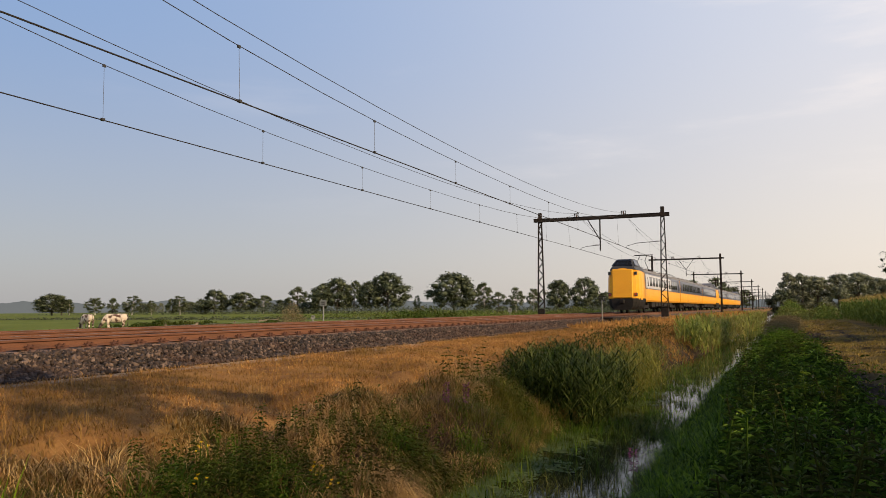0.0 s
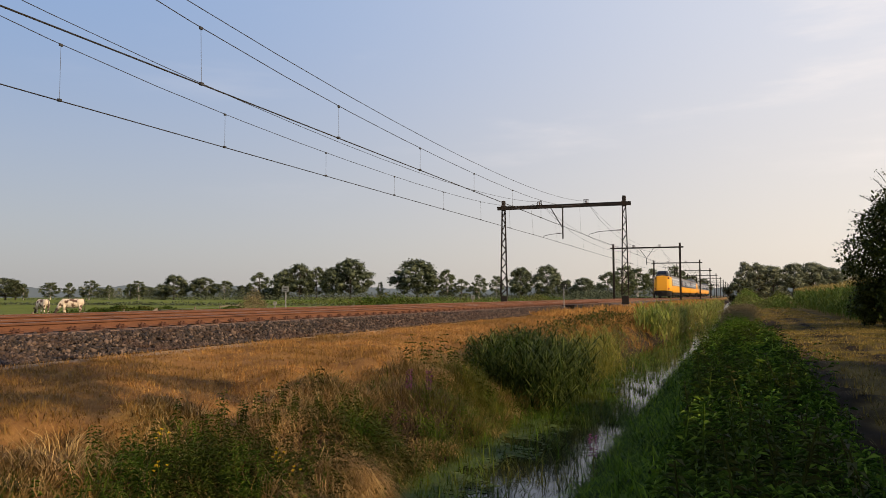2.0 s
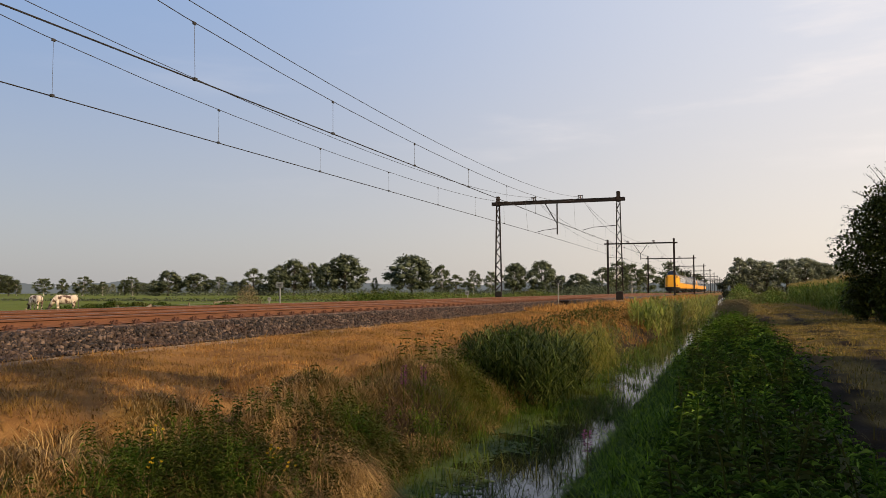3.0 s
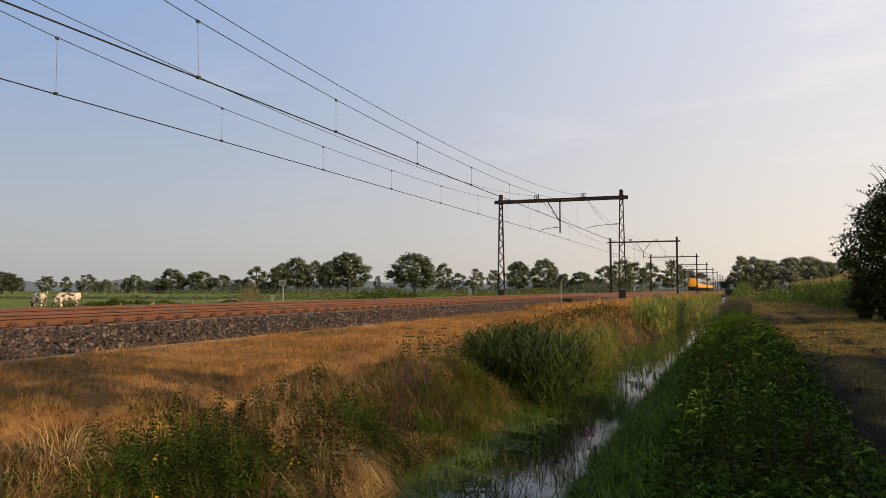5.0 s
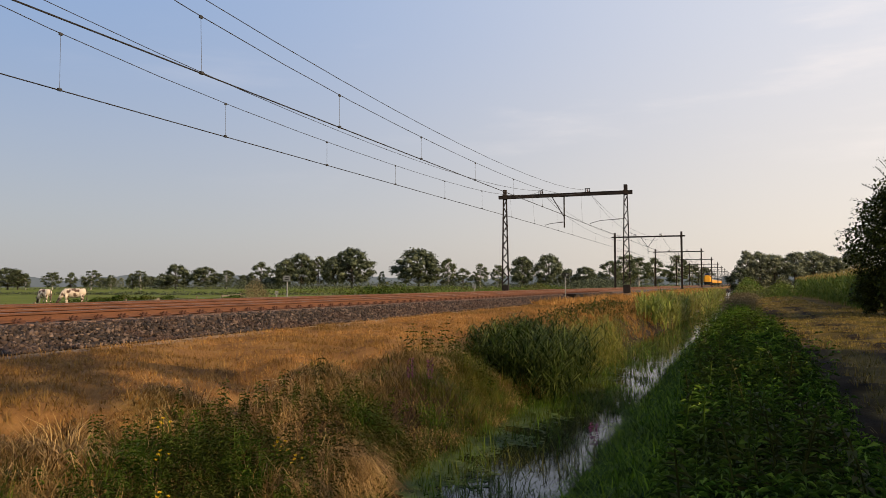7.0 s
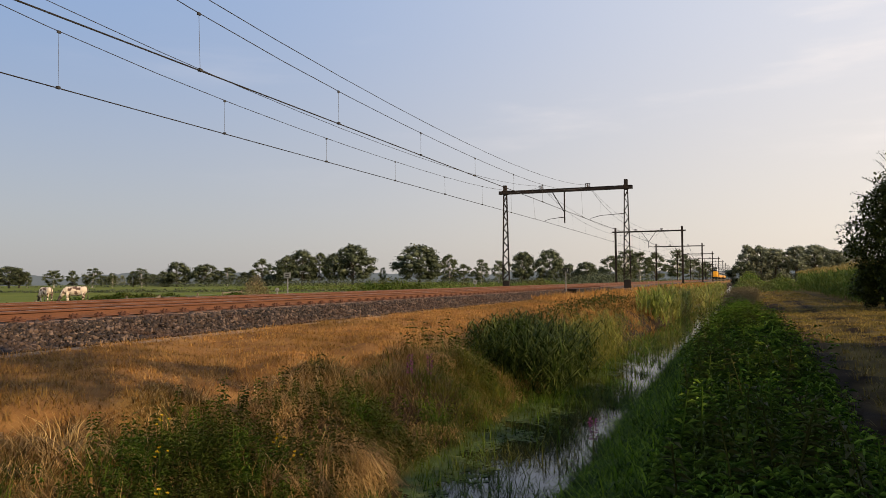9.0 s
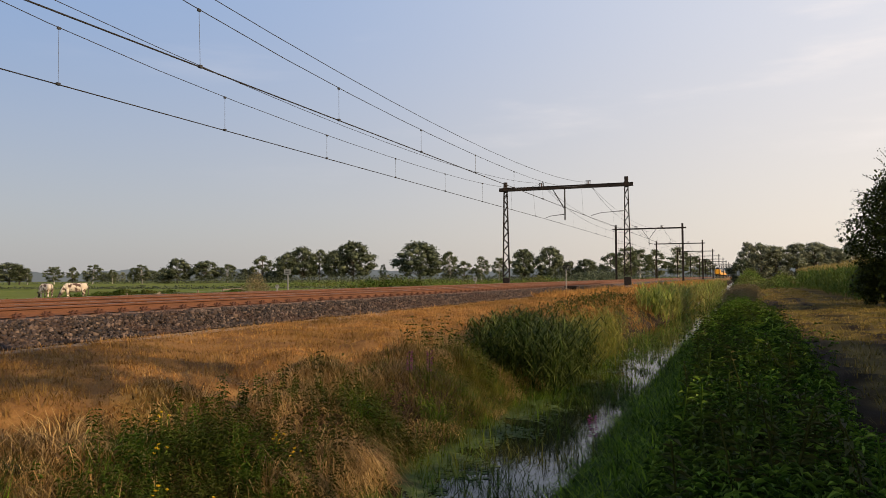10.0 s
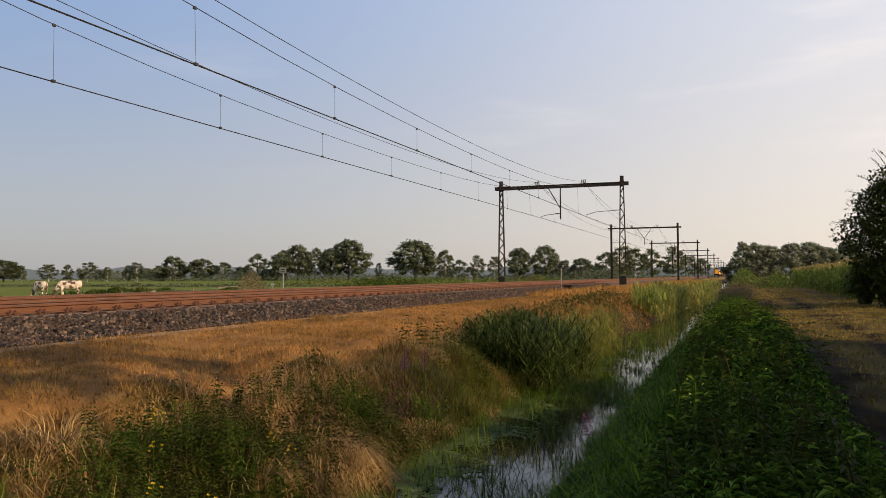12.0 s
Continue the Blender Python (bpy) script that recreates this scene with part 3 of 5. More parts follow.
def carriage(root, y0, length, nose, pale=False, panto=False):
    """nose: -1 at the low end, 1 at the high end, 0 for a middle car."""
    y1 = y0 + length - 0.35
    nose_st = [(0.0, 0.60, 0.93), (0.12, 0.74, 0.95), (0.45, 0.88, 0.97), (1.1, 0.965, 0.985), (2.4, 1.0, 1.0)]
    st = [(y0, 1, 1), (y1, 1, 1)]
    a, b = y0, y1
    if nose < 0:
        st = [(y0 + d, w, h) for d, w, h in nose_st] + [(y1, 1, 1)]
        a = y0 + 2.5
    elif nose > 0:
        st = [(y0, 1, 1)] + [(y1 - d, w, h) for d, w, h in reversed(nose_st)]
        b = y1 - 2.5
    bm = bmesh.new()
    loft(bm, st, SECTION)
    car = part("carriage", bm, M["yellow"], root, "yellow carriage with dark window band")
    for sx in (-1, 1):
        bm = bmesh.new()
        side_strip(bm, 2.06, 3.44, a + 0.1, b - 0.05, sx, 0.022, 8)
        part("window_band", bm, M["navy"], car, "dark blue window band")
        if pale:
            bm = bmesh.new()
            ya, yb = (a + 0.35, a + 16.5) if nose < 0 else (b - 16.5, b - 0.35)
            side_strip(bm, 2.12, 3.30, ya, yb, sx, 0.028)
            part("pale_panel", bm, M["white"], car, "pale grey panel round the windows")
        bm = bmesh.new()
        side_strip(bm, 3.445, 3.86, a, b, sx, 0.05, 8)
        part("roof_edge", bm, M["roof"], car, "grey roof edge")
        n = int((b - a - 4.2) / 1.75)
        for i in range(n):
            yw = a + 2.4 + i * 1.75
            bm = bmesh.new()
            side_strip(bm, 2.34, 3.14, yw, yw + 1.35, sx, 0.034)
            part("window", bm, M["glass"], car, "dark tinted window")
        for yd in (a + 0.9, b - 1.7):
            bm = bmesh.new()
            side_strip(bm, 2.07, 3.34, yd, yd + 0.9, sx, 0.039, 4)
            door = part("door", bm, M["white"] if pale and yd < a + 2 else M["navy"], car, "flush folding door")
            bm = bmesh.new()
            side_strip(bm, 2.3, 3.05, yd + 0.25, yd + 0.65, sx, 0.046)
            part("door_window", bm, M["glass"], door, "narrow dark door window")
    bm = bmesh.new()
    pr = [(-1.06, 3.715), (-0.6, 3.865), (0, 3.91), (0.6, 3.865), (1.06, 3.715), (0.9, 3.70), (-0.9, 3.70)]
    extrude_profile(bm, pr, a + 0.2, b - 0.1)
    for i in range(5):
        yc = a + (b - a) * (i + 0.6) / 5.3
        add_box(bm, -0.5, 0.5, yc - 0.9, yc + 0.9, 3.86, 4.02, 0.04)
    part("roof", bm, M["roof"], car, "dull grey roof with ventilators")
    bm = bmesh.new()
    rr = random.Random(int(y0))
    yy = a + 4.6
    while yy < b - 5.5:
        ln = rr.uniform(0.8, 2.2)
        for s in (-1, 1):
            add_box(bm, s * 0.75 - 0.5, s * 0.75 + 0.5, yy, yy + ln, rr.uniform(0.38, 0.6), 0.97, 0.03)
        yy += ln + rr.uniform(0.25, 0.7)
    add_box(bm, -0.3, 0.3, a, b, 0.7, 0.96)
    part("underframe", bm, M["under"], car, "dark equipment boxes under the floor")
    bogie(car, y0 + 4.6 if nose < 0 else y0 + 3.6)
    bogie(car, y1 - (4.6 if nose > 0 else 3.6))
    if nose:
        s = -1 if nose < 0 else 1
        e = y0 if nose < 0 else y1

        def yy_(d):
            return e - s * d

        def ring(bm, pts):
            return [bm.verts.new(p) for p in pts]

        bm = bmesh.new()  # flat front door panel
        add_box(bm, -0.84, 0.84, min(yy_(-0.13), yy_(0.2)), max(yy_(-0.13), yy_(0.2)), 1.24, 3.62, 0.06)
        part("front_panel", bm, M["yellow"], car, "flat yellow gangway door panel")
        bm = bmesh.new()  # shoulders of the cab
        lo = ring(bm, [(-1.02, yy_(-0.02), 3.60), (1.02, yy_(-0.02), 3.60), (1.39, yy_(2.2), 3.44), (1.22, yy_(6.2), 3.60), (-1.22, yy_(6.2), 3.60), (-1.39, yy_(2.2), 3.44)])
        hi = ring(bm, [(-0.86, yy_(0.12), 3.84), (0.86, yy_(0.12), 3.84), (1.08, yy_(2.2), 3.90), (0.75, yy_(6.0), 3.93), (-0.75, yy_(6.0), 3.93), (-1.08, yy_(2.2), 3.90)])
        top = ring(bm, [(-0.62, yy_(0.95), 4.50), (0.62, yy_(0.95), 4.50), (0.74, yy_(2.4), 4.55), (0.5, yy_(6.0), 4.02), (-0.5, yy_(6.0), 4.02), (-0.74, yy_(2.4), 4.55)])
        for r0, r1 in ((lo, hi), (hi, top)):
            for k in range(6):
                bm.faces.new((r0[k], r0[(k + 1) % 6], r1[(k + 1) % 6], r1[k]))
        bm.faces.new((top[0], top[1], top[2], top[5]))
        bm.faces.new((top[5], top[2], top[3], top[4]))
        bmesh.ops.bevel(bm, geom=list(bm.edges), offset=0.07, segments=2, affect="EDGES")
        part("driver_cab", bm, M["cab"], car, "raised dark grey driver's cab")
        bm = bmesh.new()
        q0 = [Vector(p) for p in ((-0.78, yy_(0.19), 3.90), (0.78, yy_(0.19), 3.90), (0.56, yy_(0.90), 4.44), (-0.56, yy_(0.90), 4.44))]
        push = Vector((0, s * 0.03, 0.02))
        f0 = [bm.verts.new(p + push) for p in q0]
        f1 = [bm.verts.new(p - push) for p in q0]
        bm.faces.new(f0)
        bm.faces.new(f1[::-1])
        for k in range(4):
            bm.faces.new((f0[k], f0[(k + 1) % 4], f1[(k + 1) % 4], f1[k]))
        part("windscreen", bm, M["glass"], car, "dark sloping windscreen")
        for sx in (-1, 1):
            bm = bmesh.new()
            q0 = [Vector(p) for p in ((sx * 0.955, yy_(0.5), 3.93), (sx * 1.055, yy_(1.9), 3.95), (sx * 0.735, yy_(2.0), 4.46), (sx * 0.67, yy_(1.1), 4.42))]
            push = Vector((sx * 0.03, 0, 0.01))
            f0 = [bm.verts.new(p + push) for p in q0]
            f1 = [bm.verts.new(p - push) for p in q0]
            bm.faces.new(f0)
            bm.faces.new(f1[::-1])
            for k in range(4):
                bm.faces.new((f0[k], f0[(k + 1) % 4], f1[(k + 1) % 4], f1[k]))
            part("cab_side_window", bm, M["glass"], car, "dark cab side window")
            for z, mat, lab in ((3.28, M["cab"], "dark upper lamp housing"), (1.55, M["cab"], "dark lower lamp housing")):
                bm = bmesh.new()
                add_box(bm, sx * 1.06 - 0.12, sx * 1.06 + 0.12, min(yy_(-0.03), yy_(0.3)), max(yy_(-0.03), yy_(0.3)), z - 0.13, z + 0.13, 0.02)
                lamp = part("lamp_housing", bm, mat, car, lab)
                bm = bmesh.new()
                add_rod(bm, (sx * 1.06, yy_(-0.02), z), (sx * 1.06, yy_(-0.05), z), 0.07, seg=12)
                part("lamp_lens", bm, M["tail"] if (nose < 0 and z < 2 and y0 == 0) else M["glass"], lamp, "red tail lamp" if (nose < 0 and z < 2) else "round lamp lens")
        bm = bmesh.new()  # skirt and buffers
        sk = [(0.0, 0.28), (1.0, 0.30), (1.28, 0.55), (1.40, 0.94), (1.40, 1.22), (0.0, 1.22)]
        rings = []
        for d, kw in ((-0.16, 0.62), (0.1, 0.80), (0.6, 0.93), (1.5, 1.0), (2.6, 1.03)):
            half = [(x * kw, z) for x, z in sk]
            pts = half + [(-x, z) for x, z in half[-2:0:-1]]
            rings.append(ring(bm, [(x, yy_(d), z) for x, z in pts]))
        for r0, r1 in zip(rings, rings[1:]):
            for k in range(len(r0)):
                bm.faces.new((r0[k], r0[(k + 1) % len(r0)], r1[(k + 1) % len(r0)], r1[k]))
        bm.faces.new(rings[0])
        bm.faces.new(rings[-1][::-1])
        part("skirt", bm, M["under"], car, "black nose skirt")
        bm = bmesh.new()
        add_box(bm, -0.18, 0.18, min(yy_(-0.75), yy_(0)), max(yy_(-0.75), yy_(0)), 0.82, 1.12, 0.04)
        part("coupler", bm, M["under"], car, "dark automatic coupler")
    if panto:
        yc = a + 8.5
        bm = bmesh.new()
        for s in (-1, 1):
            add_tube(bm, [(s * 0.45, yc, 4.0), (s * 0.35, yc - 1.5, 4.75), (s * 0.3, yc, 5.42)], 0.03, 6)
        add_bar(bm, (-0.85, yc, 5.44), (0.85, yc, 5.44), 0.07)
        add_bar(bm, (-0.8, yc + 0.35, 5.44), (0.8, yc + 0.35, 5.44), 0.06)
        add_box(bm, -0.6, 0.6, yc - 0.7, yc + 0.7, 3.92, 4.04, 0.02)
        part("pantograph", bm, M["steel"], car, "raised dark pantograph")
    return car


def build_train():
    root = tagged(new("passenger_train"), "yellow and dark blue electric train with raised cab, tail lamps lit", "train")
    for y0 in (0.0, 81.2):
        carriage(root, y0, 27.05, -1, y0 == 0, panto=True)
        carriage(root, y0 + 27.05, 26.5, 0)
        carriage(root, y0 + 53.55, 27.05, 1)
    for y in (27.05, 53.55, 81.2 + 27.05, 81.2 + 53.55):
        bm = bmesh.new()
        add_box(bm, -1.15, 1.15, y - 0.42, y + 0.06, 1.0, 3.55, 0.05)
        part("gangway", bm, M["under"], root, "dark gangway bellows")
    return root


TRAIN = build_train()


# ---- plants: blades and leaves ----
def blades(x, y, z, h, w, lean, bend=0.5, head=None):
    """Curved grass blades of three triangles each, as corners and faces."""
    n = len(x)
    a = rng.uniform(0, 2 * math.pi, n) if head is None else head + rng.normal(0, 0.7, n)
    dx, dy = np.cos(a), np.sin(a)
    px, py = -dy, dx
    o = np.stack([x, y, z], 1)
    way = np.stack([dx, dy, 0 * dx], 1)
    side = np.stack([px, py, 0 * px], 1) * (w / 2)[:, None]
    tw = rng.uniform(0, 2 * math.pi, n)
    side = side * np.cos(tw)[:, None] * 0.5 + side * 0.6
    up = np.array([0, 0, 1.0])
    t1 = np.arctan(0.6 * lean)
    t2 = t1 + 0.9 * bend * np.clip(lean, 0, 1.5)
    mid = o + (way * np.sin(t1)[:, None] + up * np.cos(t1)[:, None]) * (0.56 * h)[:, None]
    tip = mid + (way * np.sin(t2)[:, None] + up * np.cos(t2)[:, None]) * (0.50 * h)[:, None]
    v = np.stack([o - side, o + side, mid - side * 0.75, mid + side * 0.75, tip], 1).reshape(-1, 3)
    k = 5 * np.arange(n)[:, None, None]
    f = (np.array([(0, 1, 3), (0, 3, 2), (2, 3, 4)])[None] + k).reshape(-1, 3)
    return v, f


def tufts(n, per, x, y, h, w, lean, spread, bend=0.6, floor=None, fall=0.0):
    """Tufts of blades that fan out from their roots; x, y, h are one value a tuft; a share of them falls towards the ditch."""
    a = rng.uniform(0, 6.28, (n, per))
    r = spread * np.sqrt(rng.random((n, per)))
    X, Y = (x[:, None] + r * np.cos(a)).ravel(), (y[:, None] + r * np.sin(a)).ravel()
    z = ground_z(X, Y) - 0.01
    if floor is not None:
        z = np.maximum(z, floor)
    H = (h[:, None] * rng.uniform(0.55, 1.1, (n, per))).ravel()
    k = n * per
    tilt = (rng.uniform(*lean, (n, per)) * (0.35 + 0.9 * r / spread)).ravel()
    head = np.where(rng.random(k) < fall, rng.normal(-0.2, 0.6, k), a.ravel())
    v, f = blades(X, Y, z, H, rng.uniform(w[0], w[1], k), tilt, bend, head=head)
    return v, f


def leaves(c, way, length, width, droop=0.3):
    """Pointed leaves folded along the midrib: two triangles each side meeting at c and the tip."""
    n = len(c)
    way = way / np.linalg.norm(way, axis=1, keepdims=True)
    ref = rng.normal(size=(n, 3)) * 0.25 + np.array([0, 0, 1.0])
    side = np.cross(way, ref)
    side /= np.linalg.norm(side, axis=1, keepdims=True) + 1e-9
    nor = np.cross(side, way)
    m = c + way * (length * 0.45)[:, None]
    tip = c + way * length[:, None] - np.array([0, 0, 1.0]) * (droop * length)[:, None]
    l = m - side * (width / 2)[:, None] + nor * (width * 0.15)[:, None]
    r = m + side * (width / 2)[:, None] + nor * (width * 0.15)[:, None]
    v = np.stack([c, l, tip, r], 1).reshape(-1, 3)
    k = 4 * np.arange(n)[:, None, None]
    f = (np.array([(0, 2, 1), (0, 3, 2)])[None] + k).reshape(-1, 3)
    return v, f


def join(parts):
    vs, fs, o = [], [], 0
    for v, f in parts:
        vs.append(v)
        fs.append(f + o)
        o += len(v)
    return np.concatenate(vs), np.concatenate(fs)


def stuff(name, vf, material, label, category):
    return tagged(link(name, mesh_np(name, *vf), material), label, category, kind="stuff")


def patchy(x, y, s, seed):
    """A smooth field between 0 and 1 to clump plants by."""
    r = np.random.default_rng(seed).uniform(0, 6.28, 6)
    q = np.sin(x * s + r[0] + 1.3 * np.sin(y * s * 0.7 + r[1])) + np.sin(y * s * 1.3 + r[2] + np.sin(x * s * 1.1 + r[3])) + np.sin((x + y) * s * 2.3 + r[4])
    return 0.5 + q / 6


M["dry"] = leafy("dry_grass", [(0.282, 0.134, 0.038), (0.474, 0.241, 0.067), (0.653, 0.378, 0.115), (0.371, 0.156, 0.046)], (0.22, 0.13, 0.036), 0.33, 0.35, tuft=2.2)
M["straw"] = leafy("matted_straw", [(0.07, 0.036, 0.014), (0.26, 0.145, 0.05), (0.74, 0.52, 0.22), (0.40, 0.23, 0.08)], (0.17, 0.115, 0.035), 0.9, 0.25, tuft=2.6)
M["turf"] = leafy("worn_turf", [(0.149, 0.115, 0.025), (0.310, 0.207, 0.052), (0.483, 0.333, 0.103)], (0.12, 0.11, 0.02), 0.6, 0.3)
M["grass"] = leafy("green_grass", [(0.015, 0.035, 0.004), (0.04, 0.085, 0.009), (0.10, 0.15, 0.018)], (0.10, 0.095, 0.02), 0.5, 0.4)
M["lush"] = leafy("lush_bank_grass", [(0.020, 0.045, 0.003), (0.075, 0.145, 0.008), (0.24, 0.36, 0.022)], None, 0.5, 0.4)
# the near stand's shade is partly put into this dark green
M["reed"] = leafy("shaded_reed", [(0.009, 0.020, 0.004), (0.028, 0.049, 0.007), (0.152, 0.181, 0.047)], None, 0.5, 0.2, 0.6, 0.05)
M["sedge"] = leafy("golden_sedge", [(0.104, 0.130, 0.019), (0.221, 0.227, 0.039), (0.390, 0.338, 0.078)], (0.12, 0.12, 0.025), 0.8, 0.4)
# lighter reed colour, with the sunshine on the far reeds painted in
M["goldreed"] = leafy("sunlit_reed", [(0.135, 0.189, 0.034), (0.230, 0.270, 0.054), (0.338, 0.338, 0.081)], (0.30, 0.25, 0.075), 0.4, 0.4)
M["nettle"] = leafy("nettle_leaves", [(0.018, 0.049, 0.005), (0.089, 0.179, 0.016), (0.305, 0.458, 0.054)], (0.066, 0.075, 0.014), 0.8, 0.4)
M["brownherb"] = leafy("fading_herb_leaves", [(0.04, 0.055, 0.01), (0.07, 0.08, 0.016), (0.10, 0.085, 0.028)], None, 0.8, 0.35)
M["weed"] = leafy("meadow_edge_weeds", [(0.07, 0.13, 0.02), (0.12, 0.19, 0.03), (0.17, 0.22, 0.05)], (0.16, 0.15, 0.05), 0.08, 0.4)
# weed green brightened for the sunlit patch of bank
M["sunweed"] = leafy("sunlit_weed_leaves", [(0.07, 0.14, 0.012), (0.12, 0.21, 0.02), (0.18, 0.27, 0.035)], None, 0.5, 0.45)
M["bramble"] = leafy("dark_bramble_leaves", [(0.021, 0.039, 0.006), (0.053, 0.090, 0.013), (0.135, 0.180, 0.030)], None, 0.5, 0.3)
M["corn"] = leafy("maize_leaves", [(0.06, 0.11, 0.018), (0.10, 0.15, 0.03), (0.15, 0.18, 0.04)], None, 0.3, 0.4)
M["tassel"] = leafy("maize_tassels", [(0.30, 0.23, 0.08), (0.42, 0.33, 0.12)], None, 0.3, 0.3)
M["peat"] = surface("dark_peat", [(0.02, 0.014, 0.009), (0.04, 0.028, 0.018)], 8, 0.95)
M["duck"] = leafy("duckweed", [(0.05, 0.085, 0.02), (0.09, 0.13, 0.035), (0.12, 0.14, 0.05)], None, 0.3, 0.1)
M["purple"] = leafy("purple_blossom", [(0.17, 0.04, 0.13), (0.24, 0.08, 0.18)], None, 0.3, 0.3)
M["bloom"] = leafy("yellow_blossom", [(0.75, 0.48, 0.02), (0.85, 0.60, 0.04)], None, 0.3, 0.3)
M["tan"] = leafy("tan_seed_heads", [(0.240, 0.186, 0.102), (0.336, 0.264, 0.144), (0.180, 0.168, 0.072)], None, 0.3, 0.3)
M["herb"] = leafy("narrow_green_herb_leaves", [(0.029, 0.068, 0.008), (0.078, 0.150, 0.016), (0.169, 0.247, 0.029)], (0.09, 0.10, 0.02), 1.1, 0.4)
M["pinkgrass"] = leafy("faded_purple_grass", [(0.08, 0.058, 0.036), (0.16, 0.115, 0.068), (0.13, 0.075, 0.065)], None, 0.3, 0.3)


def build_grass():
    # mown dry verge between ballast and bank
    n = 31000
    y = 2.0 + 45 * rng.random(n) ** 1.35
    x = 2.75 + 0.12 * np.sin(y * 1.7) + rng.random(n) * (4.85 + 0.3 * np.sin(y * 0.6))
    keep = y > 0.68 * (12 - x)
    x, y = x[keep], y[keep]
    n = len(x)
    h = rng.uniform(0.06, 0.15, n) * (0.5 + 0.9 * patchy(x, y, 1.3, 3)) * np.clip((x - 2.1) / 0.8, 0.4, 1) * np.interp(y, [8, 25], [1, 1.5])
    stuff("dry_grass", tufts(n, 6, x, y, h, (0.006, 0.014), (0.4, 2.4), 0.08, 0.9), M["dry"], "short dry straw-coloured grass on the railway verge", "grass")
    n = 6500
    y = 38 + 140 * rng.random(n) ** 1.5
    x = 2.5 + rng.random(n) * 5.4
    h = rng.uniform(0.12, 0.42, n) * (0.4 + 1.0 * patchy(x, y, 0.6, 4))
    stuff("far_dry_grass", tufts(n, 7, x, y, h, (0.025, 0.05), (0.2, 1.0), 0.15), M["dry"], "dry yellow grass along the railway verge", "grass")
    # dead grass matted over the bank, falling towards the water
    n = 9000
    y = 3.2 + 21 * rng.random(n) ** 1.4
    x = rng.uniform(7.0, 8.75, n)
    keep = (patchy(x, y, 1.7, 5) > 0.30) | (x < 7.6)
    x, y = x[keep], y[keep]
    n = len(x)
    h = rng.uniform(0.14, 0.36, n) * (0.35 + 0.9 * patchy(x, y, 2.1, 6))
    stuff("matted_straw", tufts(n, 10, x, y, h, (0.005, 0.013), (1.0, 3.4), 0.10, 1.0, fall=0.6), M["straw"], "matted brown dead grass hanging over the ditch bank", "grass")
    # straw tussocks that overhang the slope
    n = 420
    x, y = np.concatenate([rng.normal(8.55, 0.16, 220), rng.normal(7.55, 0.12, 200)]), np.concatenate([rng.normal(6.9, 0.45, 220), rng.uniform(6.2, 12.5, 200)])
    stuff("hanging_straw", tufts(n, 26, x, y, rng.uniform(0.35, 0.62, n), (0.004, 0.009), (1.4, 3.4), 0.12, 1.0, fall=0.75), M["straw"], "long dead grass hanging over the bank's lip", "grass")
    # fine green grass on the slope
    n = 3200
    y = np.concatenate([rng.normal(7.6, 0.75, 1100), 3.5 + 20 * rng.random(2100) ** 1.3])
    x = np.concatenate([rng.normal(8.05, 0.28, 1100), rng.uniform(7.6, 8.85, 2100)])
    keep = ((patchy(x, y, 1.5, 11) + 0.16 * (x - 8.1)) > 0.46) & (x < 8.9)
    x, y = x[keep], y[keep]
    n = len(x)
    stuff("bank_grass", tufts(n, 16, x, y, rng.uniform(0.18, 0.42, n), (0.005, 0.012), (0.5, 2.2), 0.09, 0.9, fall=0.4), M["herb"], "fine green grass tufts on the shaded ditch bank", "grass")
    # olive slope below the reeds
    n = 900
    x, y = rng.normal(8.25, 0.30, n), rng.normal(11.9, 0.9, n)
    stuff("olive_bank_grass", tufts(n, 14, x, y, rng.uniform(0.2, 0.45, n), (0.006, 0.014), (0.5, 2.0), 0.10, 0.9, fall=0.5), M["sedge"], "olive and yellow grass on the ditch bank", "grass")
    # tall stalks by the far bank
    n = 800
    y = rng.uniform(24, 60, n)
    x = rng.normal(7.7, 0.5, n)
    h = rng.uniform(0.2, 0.7, n) * (0.3 + 1.0 * patchy(x, y, 0.9, 12))
    stuff("tall_yellow_grass", tufts(n, 12, x, y, h, (0.012, 0.026), (0.3, 1.3), 0.10), M["dry"], "tall sunlit dry grass on the ditch bank", "grass")
    # bank on the path's side
    n = 5600
    y = 3.5 + 22 * rng.random(n) ** 1.3
    x = 10.58 + 1.15 * rng.random(n) ** 0.9
    h = rng.uniform(0.16, 0.40, n) * (0.6 + 0.8 * patchy(x, y, 1.3, 13))
    stuff("lush_grass", tufts(n, 8, x, y, h * (0.5 + 0.9 * patchy(x, y, 3.1, 15)), (0.012, 0.024), (0.8, 3.0), 0.10, 1.0, -1.62), M["lush"], "fresh green long grass arching over the water", "grass")
    n = 3400
    y = 22 + 90 * rng.random(n) ** 1.5
    x = np.abs(rng.normal(0, 0.8, n)) + 10.95
    h = rng.uniform(0.2, 0.6, n) * (0.35 + 0.9 * patchy(x, y, 0.5, 14)) * np.clip((x - 10.4) / 1.2, 0.4, 1)
    stuff("far_bank_grass", tufts(n, 10, x, y, h, (0.016, 0.035), (0.3, 1.2), 0.14), M["goldreed"], "rough yellow-green grass along the ditch", "grass")
    # thin turf beside the dirt track
    n = 9000
    y = 4 + 52 * rng.random(n) ** 1.6
    x = rng.uniform(12.6, 20, n)
    rut = np.minimum(abs(x - 13.5) * 0.8, abs(x - 15.2))
    keep = rng.random(n) < np.clip(rut * 2.2 - 0.3, np.where(y > 22, 0.35, 0.05), 1)
    x, y = x[keep], y[keep]
    n = len(x)
